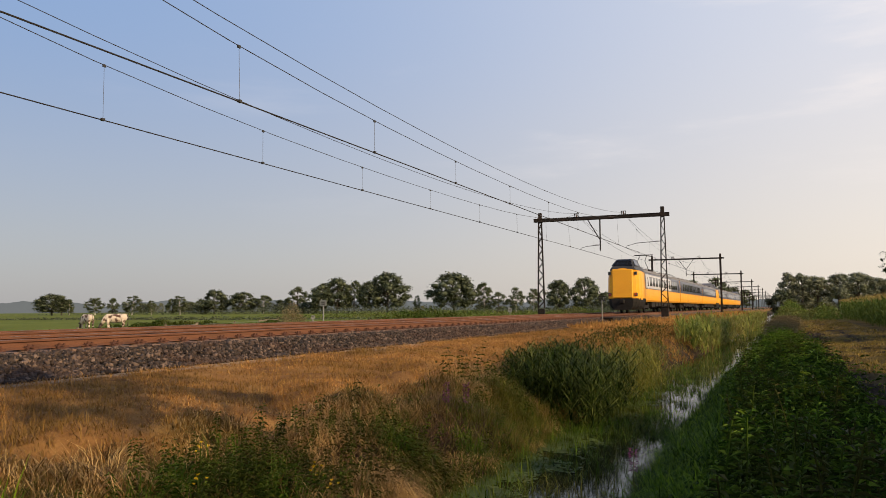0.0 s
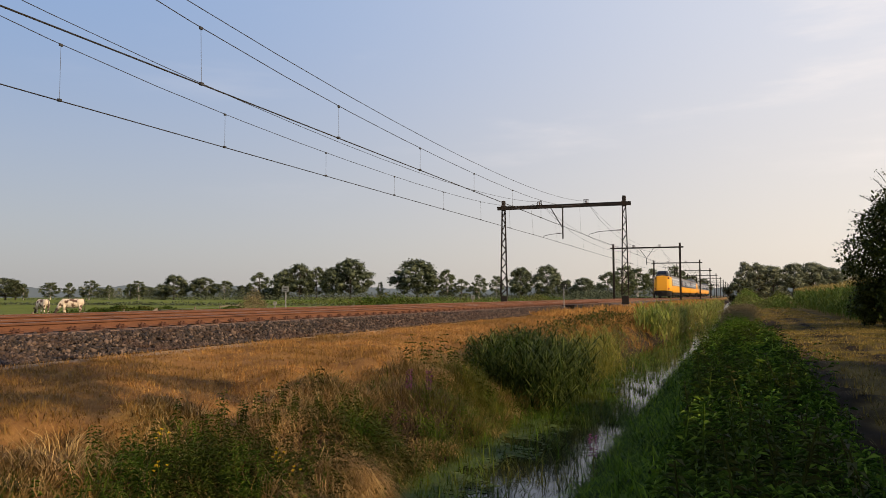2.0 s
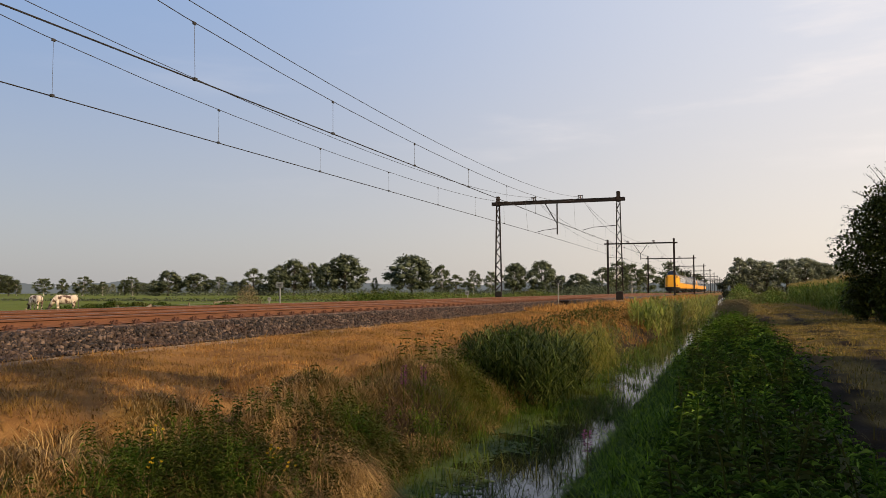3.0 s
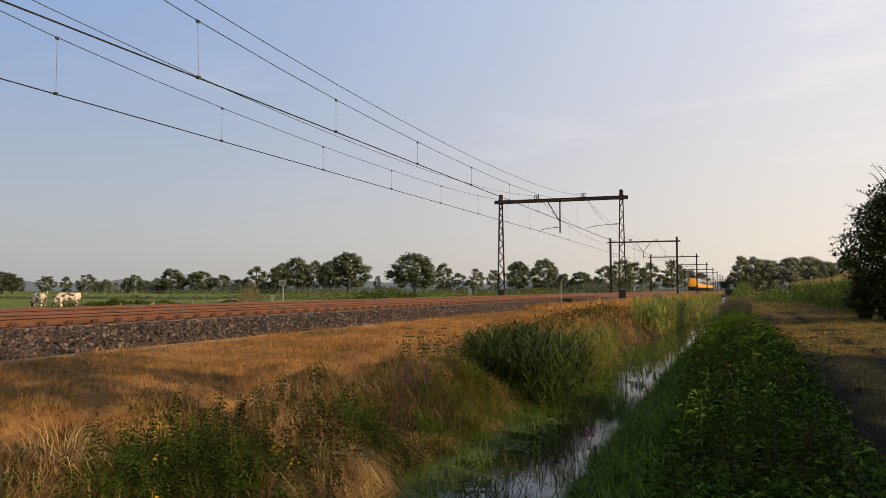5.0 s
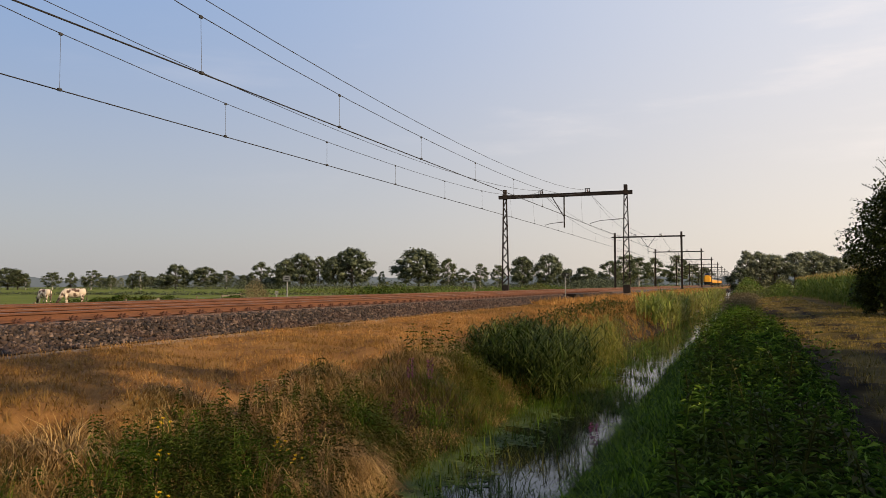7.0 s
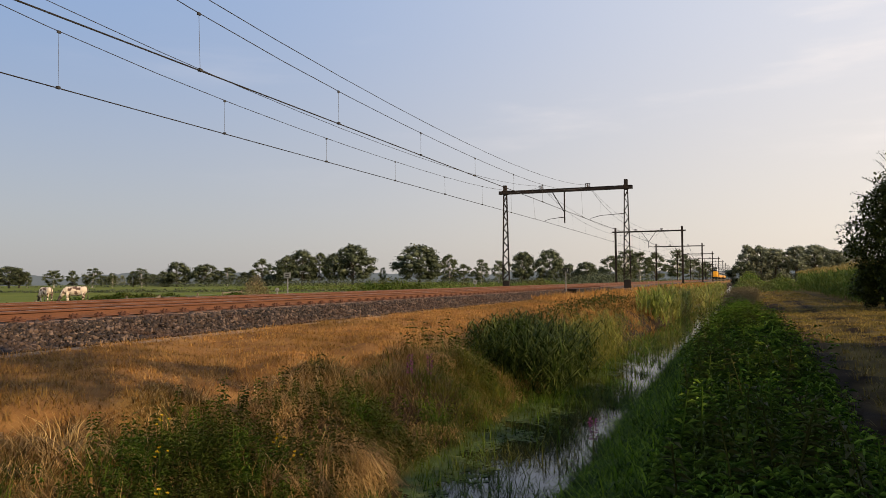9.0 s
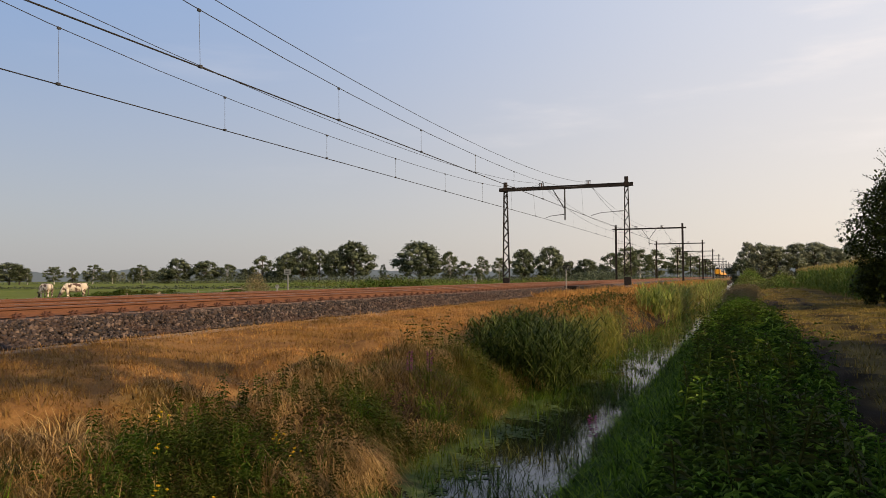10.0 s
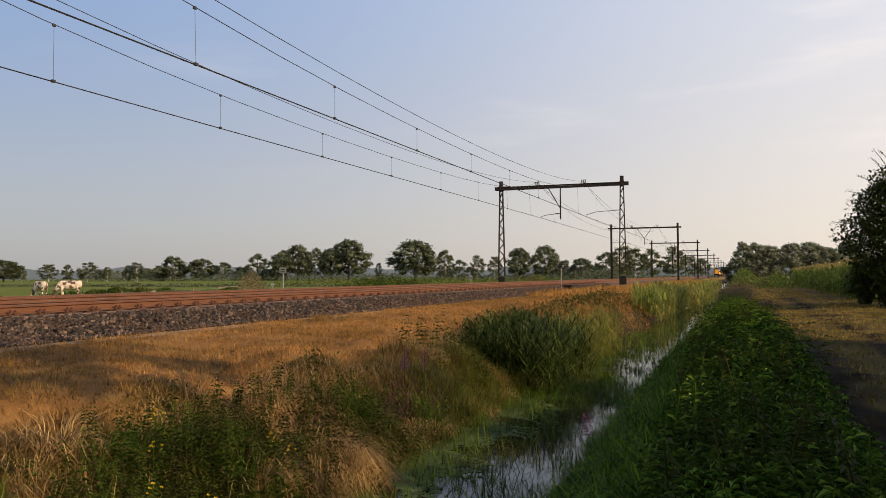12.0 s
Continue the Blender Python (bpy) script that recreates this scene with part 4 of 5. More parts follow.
    stuff("track_turf", tufts(n, 7, x, y, rng.uniform(0.05, 0.24, n), (0.010, 0.022), (0.4, 1.8), 0.09), M["turf"], "worn yellowish turf beside the dirt track", "grass")
    n = 6000
    y = 21.5 + 22 * rng.random(n)
    x = rng.uniform(12.9, 19.5, n)
    keep = patchy(x, y, 1.1, 17) > 0.34
    x, y = x[keep], y[keep]
    n = len(x)
    stuff("sunny_turf", tufts(n, 7, x, y, rng.uniform(0.05, 0.18, n), (0.010, 0.02), (0.6, 2.2), 0.12, 0.8), M["turf"], "golden sunlit turf across the dirt track", "grass")
    n = 2600
    y = 57 + 70 * rng.random(n) ** 1.4
    x = rng.uniform(12.7, 17.5, n)
    stuff("far_turf", tufts(n, 7, x, y, rng.uniform(0.06, 0.22, n), (0.03, 0.06), (0.6, 2.0), 0.25, 0.8), M["turf"], "golden turf further along the dirt track", "grass")
    # weeds along the meadow side of the railway
    n = 4600
    y = 37 + 240 * rng.random(n) ** 1.7
    x = -7.3 - rng.gamma(2.0, 0.9, n)
    h = rng.uniform(0.3, 0.85, n) * (0.35 + 1.0 * patchy(x, y, 0.16, 21))
    stuff("lineside_weeds", tufts(n, 8, x, y, h, (0.03, 0.09), (0.3, 1.2), 0.25), M["weed"], "green lineside weeds between railway and meadow", "weeds")


def reeds(name, x, y, top, per, length, width, material, label, lean=(1.2, 3.2)):
    """Upright stems with broad leaves that arch out at every height, up to a common top."""
    n = len(x)
    z = np.maximum(ground_z(x, y), -1.68)
    h = np.maximum(top + rng.normal(0, 0.08, n) - z, 0.6) * rng.uniform(0.66, 0.92, n)
    t = np.tile(np.linspace(0.12, 0.84, per), n)
    X, Y, Z, H = [np.repeat(q, per) for q in (x, y, z, h)]
    k = n * per
    ln = length * rng.uniform(0.6, 1.15, k) * np.minimum(1, H)
    lv = blades(X, Y, Z + H * t * rng.uniform(0.9, 1.05, k), ln, rng.uniform(*width, k), rng.uniform(*lean, k), 1.0)
    st = blades(x, y, z, h * 0.8, np.full(n, 0.012), rng.uniform(0, 0.25, n), 0.3)
    stuff(name, join([lv, st]), material, label, "reeds")


def build_water_plants():
    r = rng
    n = 560
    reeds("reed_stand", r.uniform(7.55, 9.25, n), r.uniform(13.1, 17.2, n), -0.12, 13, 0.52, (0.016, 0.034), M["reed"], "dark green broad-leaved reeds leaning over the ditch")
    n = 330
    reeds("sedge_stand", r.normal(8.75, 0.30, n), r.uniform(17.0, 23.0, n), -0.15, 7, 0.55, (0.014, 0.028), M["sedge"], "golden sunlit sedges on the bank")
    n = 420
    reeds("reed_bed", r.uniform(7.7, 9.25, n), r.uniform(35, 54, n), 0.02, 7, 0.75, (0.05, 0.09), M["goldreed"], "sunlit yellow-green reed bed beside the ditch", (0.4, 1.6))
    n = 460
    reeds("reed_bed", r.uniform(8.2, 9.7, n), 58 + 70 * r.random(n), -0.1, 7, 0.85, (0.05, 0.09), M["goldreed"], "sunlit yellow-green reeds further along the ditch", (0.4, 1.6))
    n = 240
    x, y = r.normal(8.3, 0.30, n), np.maximum(r.normal(14.9, 0.8, n), 13.3)
    herbs("bramble_stems", x, y, r.uniform(0.4, 0.75, n), 10, 0.12, M["bramble"], "dark leafy stems among the reeds")
    n = 3000
    y = 13 + 60 * r.random(n) ** 1.6
    x = r.uniform(8.9, 10.75, n)
    keep = ((patchy(x, y, 1.1, 35) > 0.44) | (x < 9.4)) & ((y < 22) | (rng.random(n) < 0.35))
    x, y = x[keep], y[keep]
    n = len(x)
    stuff("ditch_grass", tufts(n, 6, x, y, r.uniform(0.12, 0.40, n), (0.010, 0.02), (0.5, 2.2), 0.12, 0.9, -1.64), M["herb"], "green grass growing in the shallow ditch", "water plants")
    # sparse blades standing in the water
    n = 6200
    y = 4.5 + 24 * rng.random(n) ** 1.3
    x = np.minimum(8.7 + np.abs(rng.normal(0, 0.62, n)), 10.6)
    keep = patchy(x, y, 2.2, 31) + 0.25 * (9.5 - x) > 0.44
    x, y = x[keep], y[keep]
    n = len(x)
    stuff("water_grass", blades(x, y, np.full(n, -1.63), rng.uniform(0.12, 0.40, n), rng.uniform(0.008, 0.017, n), rng.uniform(0.3, 2.2, n), 0.9), M["herb"], "thin grass blades standing in the water", "water plants")
    # thin dark blades in the open water
    n = 900
    y = 5.8 + 8 * rng.random(n) ** 1.3
    x = rng.uniform(9.2, 10.6, n)
    keep = patchy(x, y, 2.9, 37) > 0.42
    x, y = x[keep], y[keep]
    n = len(x)
    stuff("rush_blades", tufts(n, 4, x, y, rng.uniform(0.15, 0.38, n), (0.007, 0.013), (0.4, 2.0), 0.08, 0.8, -1.63), M["grass"], "thin dark rushes standing in open water", "water plants")
    # duckweed
    n = 26000
    y = 4.0 + 16 * rng.random(n) ** 1.3
    x = 8.55 + np.abs(rng.normal(0, 0.42, n))
    keep = patchy(x, y, 2.6, 33) + rng.normal(0, 0.05, n) + 0.25 * (9.0 - x) > 0.42
    x, y = x[keep], y[keep]
    n = len(x)
    r = rng.uniform(0.012, 0.05, n)
    a = rng.uniform(0, 6.28, n)
    k = np.arange(5) * 2 * math.pi / 5
    v = np.stack([x[:, None] + r[:, None] * np.cos(a[:, None] + k), y[:, None] + r[:, None] * np.sin(a[:, None] + k), np.repeat((-1.598 + rng.uniform(0, 0.006, n))[:, None], 5, 1)], 2).reshape(-1, 3)
    f = np.arange(5 * n).reshape(-1, 5)
    stuff("duckweed", (v, f), M["duck"], "mats of green duckweed on still water", "duckweed")


def herbs(name, x, y, h, levels, leaf, material, label, z=None):
    """Upright leafy herbs: stems with leaf pairs at every level."""
    n = len(x)
    z = ground_z(x, y) if z is None else z
    lean = rng.normal(0, 0.12, (n, 2))
    t = np.linspace(0.22, 1.0, levels)[None, :, None]
    a0 = rng.uniform(0, 6.28, (n, 1, 1))
    ang = a0 + np.arange(levels)[None, :, None] * 1.57 + np.array([0, math.pi])[None, None]
    ang = ang + rng.normal(0, 0.3, ang.shape)
    hh = h[:, None, None]
    cx = x[:, None, None] + lean[:, 0][:, None, None] * hh * t + 0 * ang
    cy = y[:, None, None] + lean[:, 1][:, None, None] * hh * t + 0 * ang
    cz = z[:, None, None] + hh * t + 0 * ang
    c = np.stack([cx, cy, cz], 3).reshape(-1, 3)
    way = np.stack([np.cos(ang), np.sin(ang), rng.uniform(-0.15, 0.9, ang.shape)], 3).reshape(-1, 3)
    ln = (leaf * (1.25 - 0.55 * t) * rng.uniform(0.7, 1.2, ang.shape)).reshape(-1)
    lv = leaves(c, way, ln, ln * 0.23, 0.5)
    st = blades(x, y, z, h * 1.03, np.full(n, 0.008), np.hypot(lean[:, 0], lean[:, 1]) * 0.6, 0.1)
    return stuff(name, join([lv, st]), material, label, "weeds")


def build_herbs():
    n = 5200
    y = 4.0 + 20 * rng.random(n) ** 1.3
    x = 12.3 + rng.normal(0, 0.45, n) + 0.15 * np.sin(1.3 * y) - 0.25 * np.clip((y - 9) / 8, 0, 1)
    keep = (x > 11.72 - 0.035 * np.clip(y - 6, 0, 16) + 0.12 * np.sin(2.1 * y)) & (x < 13.1) & ~((abs(x - 12.22) < 0.6) & (y < 2.8)) & (patchy(x, y, 1.9, 40) > 0.24)
    x, y = x[keep], y[keep]
    h = rng.uniform(0.22, 0.82, len(x)) * (0.1 + 1.6 * patchy(x, y, 1.5, 41)) * np.clip(1.25 - 0.5 * abs(x - 12.0), 0.4, 1.1)
    herbs("nettles", x, y, h, 11, 0.112, M["nettle"], "dense dark green nettles on the ditch bank")
    n = 620
    y = np.concatenate([rng.normal(25.5, 1.8, 420), rng.uniform(28, 44, 200)])
    x = np.concatenate([rng.normal(12.2, 0.45, 420), rng.normal(12.0, 0.35, 200)])
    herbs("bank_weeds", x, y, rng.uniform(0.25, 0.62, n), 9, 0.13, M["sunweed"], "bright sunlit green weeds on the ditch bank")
    n = 700
    x, y = rng.normal(12.0, 0.42, n), rng.normal(53, 3.5, n)
    herbs("bank_weeds", x, y, rng.uniform(0.5, 1.05, n), 9, 0.16, M["tan"], "brownish fading weeds further along the ditch")
    n = 500
    x = np.concatenate([rng.normal(8.38, 0.27, 370), rng.normal(7.75, 0.2, 50), rng.uniform(7.6, 8.7, 80)])
    y = np.concatenate([rng.normal(4.9, 0.5, 370), rng.normal(6.5, 0.5, 50), rng.uniform(4, 13, 80)])
    herbs("bank_herbs", x, y, rng.uniform(0.18, 0.40, n), 12, 0.065, M["herb"], "low bright green flowering herbs on the bank")
    n = 230
    y = rng.uniform(4.4, 8.8, n)
    x = rng.normal(8.5, 0.32, n)
    herbs("bank_herbs", x, y, rng.uniform(0.18, 0.45, n), 10, 0.075, M["brownherb"], "fading olive herbs low on the ditch bank")
    n = 330
    y = 4.5 + 18 * rng.random(n)
    x = rng.normal(13.15, 0.16, n)
    herbs("trackside_weeds", x, y, rng.uniform(0.08, 0.26, n), 6, 0.085, M["nettle"], "low dark weeds along the dirt track")
    n = 90
    y = rng.uniform(11, 17, n)
    x = rng.normal(7.8, 0.3, n)
    herbs("bank_herbs", x, y, rng.uniform(0.25, 0.6, n), 8, 0.09, M["grass"], "green herbs at the top of the bank")
    n = 4200
    x, y = rng.normal(8.05, 0.36, n), rng.normal(10.1, 0.7, n)
    d = np.clip(1 - 0.2 * (((x - 8.05) / 0.42) ** 2 + ((y - 10.2) / 0.65) ** 2), 0.4, 1)
    stuff("faded_grass_tussock", blades(x, y, ground_z(x, y), rng.uniform(0.15, 0.5, n) * d, rng.uniform(0.004, 0.010, n), rng.uniform(0.6, 2.6, n), 0.9), M["pinkgrass"], "faded purplish grass tussock on the bank", "grass")


def herb_kind(name, h, levels, leaf, material, label, seed):
    """One upright leafy plant with its stem and leaves as parts."""
    r = np.random.default_rng(seed)
    root = tagged(new(name), label, "plant", "tall plants on the ditch bank")
    bend = r.normal(0, 0.09, 2)
    bm = bmesh.new()
    add_tube(bm, [(bend[0] * h * t * t, bend[1] * h * t * t, h * t - 0.03) for t in (0, 0.4, 0.75, 1.0)], 0.006, 5)
    part("stem", bm, material, root)
    k = levels * 2
    t = np.repeat(np.linspace(0.18, 1.0, levels), 2)
    a = np.arange(k) * 1.571 + r.normal(0, 0.4, k) + np.tile([0, math.pi / 2], levels)
    c = np.stack([bend[0] * h * t * t, bend[1] * h * t * t, h * t - 0.02], 1)
    way = np.stack([np.cos(a), np.sin(a), r.uniform(0.0, 0.8, k)], 1)
    ln = leaf * (1.2 - 0.55 * t) * r.uniform(0.7, 1.25, k)
    tagged(link("foliage", mesh_np("foliage", *leaves(c, way, ln, ln * 0.32, 0.3)), material, root, "narrow pointed leaves"), kind="stuff")
    return root


def tussock_kind(seed, material, label):
    """A dome of long grass that falls outward from its crown."""
    r = np.random.default_rng(seed)
    root = tagged(new("grass_tussock"), label, "grass", "tussocks on the ditch bank")
    n = 260
    a = r.uniform(0, 6.28, n)
    q = 0.15 * np.sqrt(r.random(n))
    v, f = blades(q * np.cos(a), q * np.sin(a), np.full(n, -0.05), r.uniform(0.2, 0.40, n), r.uniform(0.005, 0.010, n), r.uniform(0.4, 2.2, n), 1.0, head=a)
    tagged(link("foliage", mesh_np("foliage", v, f), material, root), kind="stuff")
    bm = bmesh.new()
    bmesh.ops.create_uvsphere(bm, u_segments=10, v_segments=6, radius=1, matrix=Matrix.Diagonal((0.10, 0.10, 0.05, 1)))
    part("root_mound", bm, M["peat"], root, "dark peaty root mound")
    return root


def single_plants():
    r = np.random.default_rng(77)
    kinds = [herb_kind("willowherb", 0.62 + 0.08 * i, 13 + i, 0.12, M["brownherb"] if i % 2 else M["nettle"], "tall willowherb stem among the nettles", 500 + i) for i in range(5)]
    spots = []
    while len(spots) < 210:
        y = 4.6 + 17 * r.random() ** 1.2
        x = r.normal(12.3, 0.4)
        if 11.7 - 0.035 * (y - 6) < x < 13.0 and patchy(np.array(x), np.array(y), 2.3, 43) > 0.45:
            spots.append((x, y))
    for i, (x, y) in enumerate(spots):
        m = pose(x, y, float(ground_z(x, y)), r.normal(0, 5), r.normal(0, 5), r.uniform(0, 360))
        if i < 5:
            kinds[i].matrix_basis = m
        else:
            copy_thing(kinds[i % 5], m)
    domes = [tussock_kind(600 + i, M["straw"] if i < 3 else M["grass"], "rounded tussock of dead straw on the bank" if i < 3 else "rounded green grass tussock on the bank") for i in range(5)]
    for i in range(90):
        x, y = r.uniform(7.25, 8.7), 3.6 + 11 * r.random() ** 1.3
        m = pose(x, y, float(ground_z(x, y)), 0, 12, r.uniform(0, 360))
        ob = domes[i] if i < 5 else copy_thing(domes[i % 5], m)
        ob.matrix_basis = m
        s = r.uniform(0.7, 1.25)
        ob.scale = (s, s, s * r.uniform(0.8, 1.1))


def flower_spike(x, y, h, label):
    z = float(ground_z(x, y))
    root = tagged(new("purple_flower"), label, "flower", "purple flowers")
    root.location = (x, y, max(z, -1.6))
    n = 110
    a, t = rng.uniform(0, 6.28, n), rng.uniform(0.58, 1, n)
    c = np.stack([0.022 * np.cos(a), 0.022 * np.sin(a), h * t], 1)
    way = np.stack([np.cos(a), np.sin(a), 0.4 + 0 * a], 1)
    link("blossom", mesh_np("blossom", *leaves(c, way, rng.uniform(0.025, 0.045, n), np.full(n, 0.02), 0.1)), M["purple"], root, "purple blossom spike")
    bm = bmesh.new()
    add_rod(bm, (0, 0, -0.02), (0, 0, h), 0.006, 0.003, 5)
    part("stem", bm, M["grass"], root)
    return root


def yellow_flower(x, y, h):
    root = tagged(new("yellow_flower"), "small yellow flower heads on a green stem", "flower", "yellow flowers")
    root.location = (x, y, float(ground_z(x, y)))
    for hx, hy, dz in ((0, 0, 0), (0.05, 0.03, 0.03), (-0.04, 0.04, 0.05), (0.02, -0.05, 0.02), (-0.03, -0.02, 0.07)):
        n = 10
        a = np.arange(n) * 2 * math.pi / n
        c = np.stack([hx + 0 * a, hy + 0 * a, h - dz + 0 * a], 1)
        way = np.stack([np.cos(a), np.sin(a), rng.uniform(0.4, 1.6, n)], 1)
        v, f = leaves(c, way, np.full(n, 0.02), np.full(n, 0.014), 0.0)
        tagged(link("flower_head", mesh_np("flower_head", v, f), M["bloom"], root, "bright yellow petals"), kind="stuff")
    bm = bmesh.new()
    add_rod(bm, (0, 0, -0.02), (0, 0, h), 0.005, 0.003, 5)
    add_rod(bm, (0, 0, h - 0.12), (0.05, 0.03, h - 0.03), 0.003, seg=4)
    add_rod(bm, (0, 0, h - 0.14), (-0.04, 0.04, h - 0.05), 0.003, seg=4)
    part("stem", bm, M["grass"], root)


build_grass()
build_water_plants()
build_herbs()
single_plants()
for ix, iy in ((7.75, 3.45), (8.35, 3.2)):
    k = 3
    stuff("iris_leaves", tufts(k, 7, ix + rng.normal(0, 0.1, k), iy + rng.normal(0, 0.08, k), rng.uniform(0.38, 0.55, k), (0.02, 0.035), (0.2, 0.9), 0.1, 0.3), M["lush"], "upright sword-shaped green leaves on the bank", "plant")
flower_spike(10.72, 8.3, 0.55, "single purple loosestrife spike by the water")
for i in range(2):
    flower_spike(8.05 + rng.normal(0, 0.2), 10.0 + rng.normal(0, 0.35), 0.62 + 0.12 * rng.random(), "faded purple flower spike on the bank")
for x, y in ((7.9, 5.1), (8.35, 6.1), (8.45, 6.18), (8.40, 5.98), (8.6, 4.9), (8.75, 4.6), (8.82, 4.5), (8.66, 4.75), (8.3, 4.6), (8.05, 4.9), (8.9, 4.4)):
    yellow_flower(x, y, 0.32 + 0.12 * rng.random())


# ---- trees ----
M["bark"] = surface("grey_brown_bark", [(0.05, 0.04, 0.03), (0.10, 0.08, 0.06)], 6.0, 0.9, 0, 30, 0.5, stretch=(1, 1, 0.25))
M["birch"] = surface("pale_birch_bark", [(0.45, 0.42, 0.37), (0.55, 0.52, 0.47)], 6.0, 0.8, 0, 30, 0.3, (0.06, 0.05, 0.05), stretch=(1, 1, 3))
# far foliage is greyed and lightened: distance haze put into the leaf colours
M["oakleaf"] = leafy("oak_foliage", [(0.070, 0.088, 0.052), (0.105, 0.124, 0.074), (0.15, 0.168, 0.10)], None, 0.2, 0.3, tuft=0.6)
M["willowleaf"] = leafy("hazy_willow_foliage", [(0.163, 0.181, 0.125), (0.213, 0.231, 0.156), (0.275, 0.294, 0.200)], None, 0.2, 0.35, tuft=0.4)
M["birchleaf"] = leafy("birch_foliage", [(0.09, 0.112, 0.058), (0.13, 0.152, 0.08), (0.18, 0.20, 0.11)], None, 0.2, 0.35, tuft=0.6)
M["bushleaf"] = leafy("bush_foliage", [(0.020, 0.030, 0.006), (0.040, 0.055, 0.010), (0.09, 0.105, 0.02)], None, 0.2, 0.2, 0.5)


def ico_arrays():
    bm = bmesh.new()
    bmesh.ops.create_icosphere(bm, subdivisions=1, radius=1)
    v, f = np.array([q.co for q in bm.verts]), np.array([[q.index for q in g.verts] for g in bm.faces])
    bm.free()
    return v, f


ICO = ico_arrays()


def tree_parts(seed, h, w, trunk_top, n_clump, per, leaf, bark, foliage, label, open_=0.5, r0=None, core=True):
    """A tree: tapered trunk and limbs, and a crown of leaf clumps set at the limbs' ends."""
    r = np.random.default_rng(seed)
    root = tagged(new("tree"), label, "tree")
    bm = bmesh.new()
    r0 = r0 or h * 0.022
    bend = r.normal(0, 0.02 * h, 2)
    pts = [Vector((0, 0, -0.3)), Vector((bend[0] * 0.4, bend[1] * 0.4, h * 0.35)), Vector((bend[0], bend[1], h * 0.7)), Vector((bend[0], bend[1], h * 0.9))]
    for i in range(3):
        add_rod(bm, pts[i], pts[i + 1], r0 * (1 - 0.3 * i), r0 * (0.7 - 0.3 * i) + 0.01, 8)
    cent = []
    for i in range(n_clump):
        a, t = r.uniform(0, 6.28), r.uniform(0, 1)
        zc = trunk_top + (h * 0.95 - trunk_top) * t
        env = (w / 2) * (math.sin(math.pi * (0.16 + 0.80 * t)) ** 0.75) * r.uniform(0.35, 1.0) ** 0.6
        c = Vector((bend[0] * t + env * math.cos(a), bend[1] * t + env * math.sin(a), zc))
        cent.append(c)
        if i % 2 == 0:
            s = Vector((bend[0] * 0.5, bend[1] * 0.5, max(trunk_top * 0.8, zc - env * 0.9)))
            add_rod(bm, s, c, r0 * 0.3, r0 * 0.08, 5)
    part("trunk", bm, bark, root, "tapered trunk with limbs")
    cs, rads = [], []
    for c in cent:
        rad = w * r.uniform(0.09, 0.17)
        rads.append(rad)
        d = r.normal(size=(per, 3))
        d *= (r.uniform(0.2, 1.0, (per, 1)) ** open_) / np.linalg.norm(d, axis=1, keepdims=True)
        cs.append(np.array(c) + d * np.array([rad, rad, rad * 0.75]))
    c = np.concatenate(cs)
    n = len(c)
    ln = leaf * r.uniform(0.6, 1.3, n)
    # inner masses of shaded foliage at the heart of each clump
    heart = ICO[0][None] * (np.array(rads)[:, None, None] * 0.62) * r.uniform(0.45, 1.25, (len(cent), len(ICO[0]), 1)) * np.array([1, 1, 0.75])
    hv = (heart + np.array([tuple(q) for q in cent])[:, None]).reshape(-1, 3)
    hf = (ICO[1][None] + len(ICO[0]) * np.arange(len(cent))[:, None, None]).reshape(-1, 3)
    lv = leaves(c, r.normal(size=(n, 3)), ln, ln * 0.75, 0.15)
    link("crown", mesh_np("crown", *(join([lv, (hv, hf)]) if core else lv)), foliage, root, "uneven leafy crown")
    return root


OAKS = [tree_parts(100 + i, 10, 9.5, 1.7, 84, 46, 0.48, M["bark"], M["oakleaf"], "broad dark green oak at the meadow's edge") for i in range(3)]
BIRCHES = [tree_parts(200 + i, 10, 5.8, 1.9, 56, 46, 0.40, M["birch"] if i else M["bark"], M["birchleaf"], "slender grey-green birch by the meadow") for i in range(3)]
WILLOWS = [tree_parts(250 + i, 10, 7.0, 1.2, 64, 50, 0.40, M["bark"], M["willowleaf"], "tall grey-green willow beside the ditch") for i in range(2)]
SHRUBS = [tree_parts(300 + i, 10, 12, 0.8, 60, 60, 0.6, M["bark"], M["oakleaf"], "dark rounded shrub in the field row") for i in range(2)]
for i, tr in enumerate(OAKS + BIRCHES + WILLOWS + SHRUBS):
    tr.location = (-420 - 22 * i, 520 + 15 * i, -1.4)


def plant(kinds, rows, group):
    for i, (x, y, h, w) in enumerate(rows):
        k = kinds[i % len(kinds)]
        base = (9.5 if k in OAKS else 5.8 if k in BIRCHES else 7.0 if k in WILLOWS else 12)
        ob = copy_thing(k, pose(x, y, float(ground_z(x, y)) - 0.1, rz=(i * 77) % 360))
        wide = 1.0 if k in BIRCHES else 1.2
        ob.scale = (w / base * wide, w / base * wide, h / 10 * 1.04)
        tagged(ob, group=group)


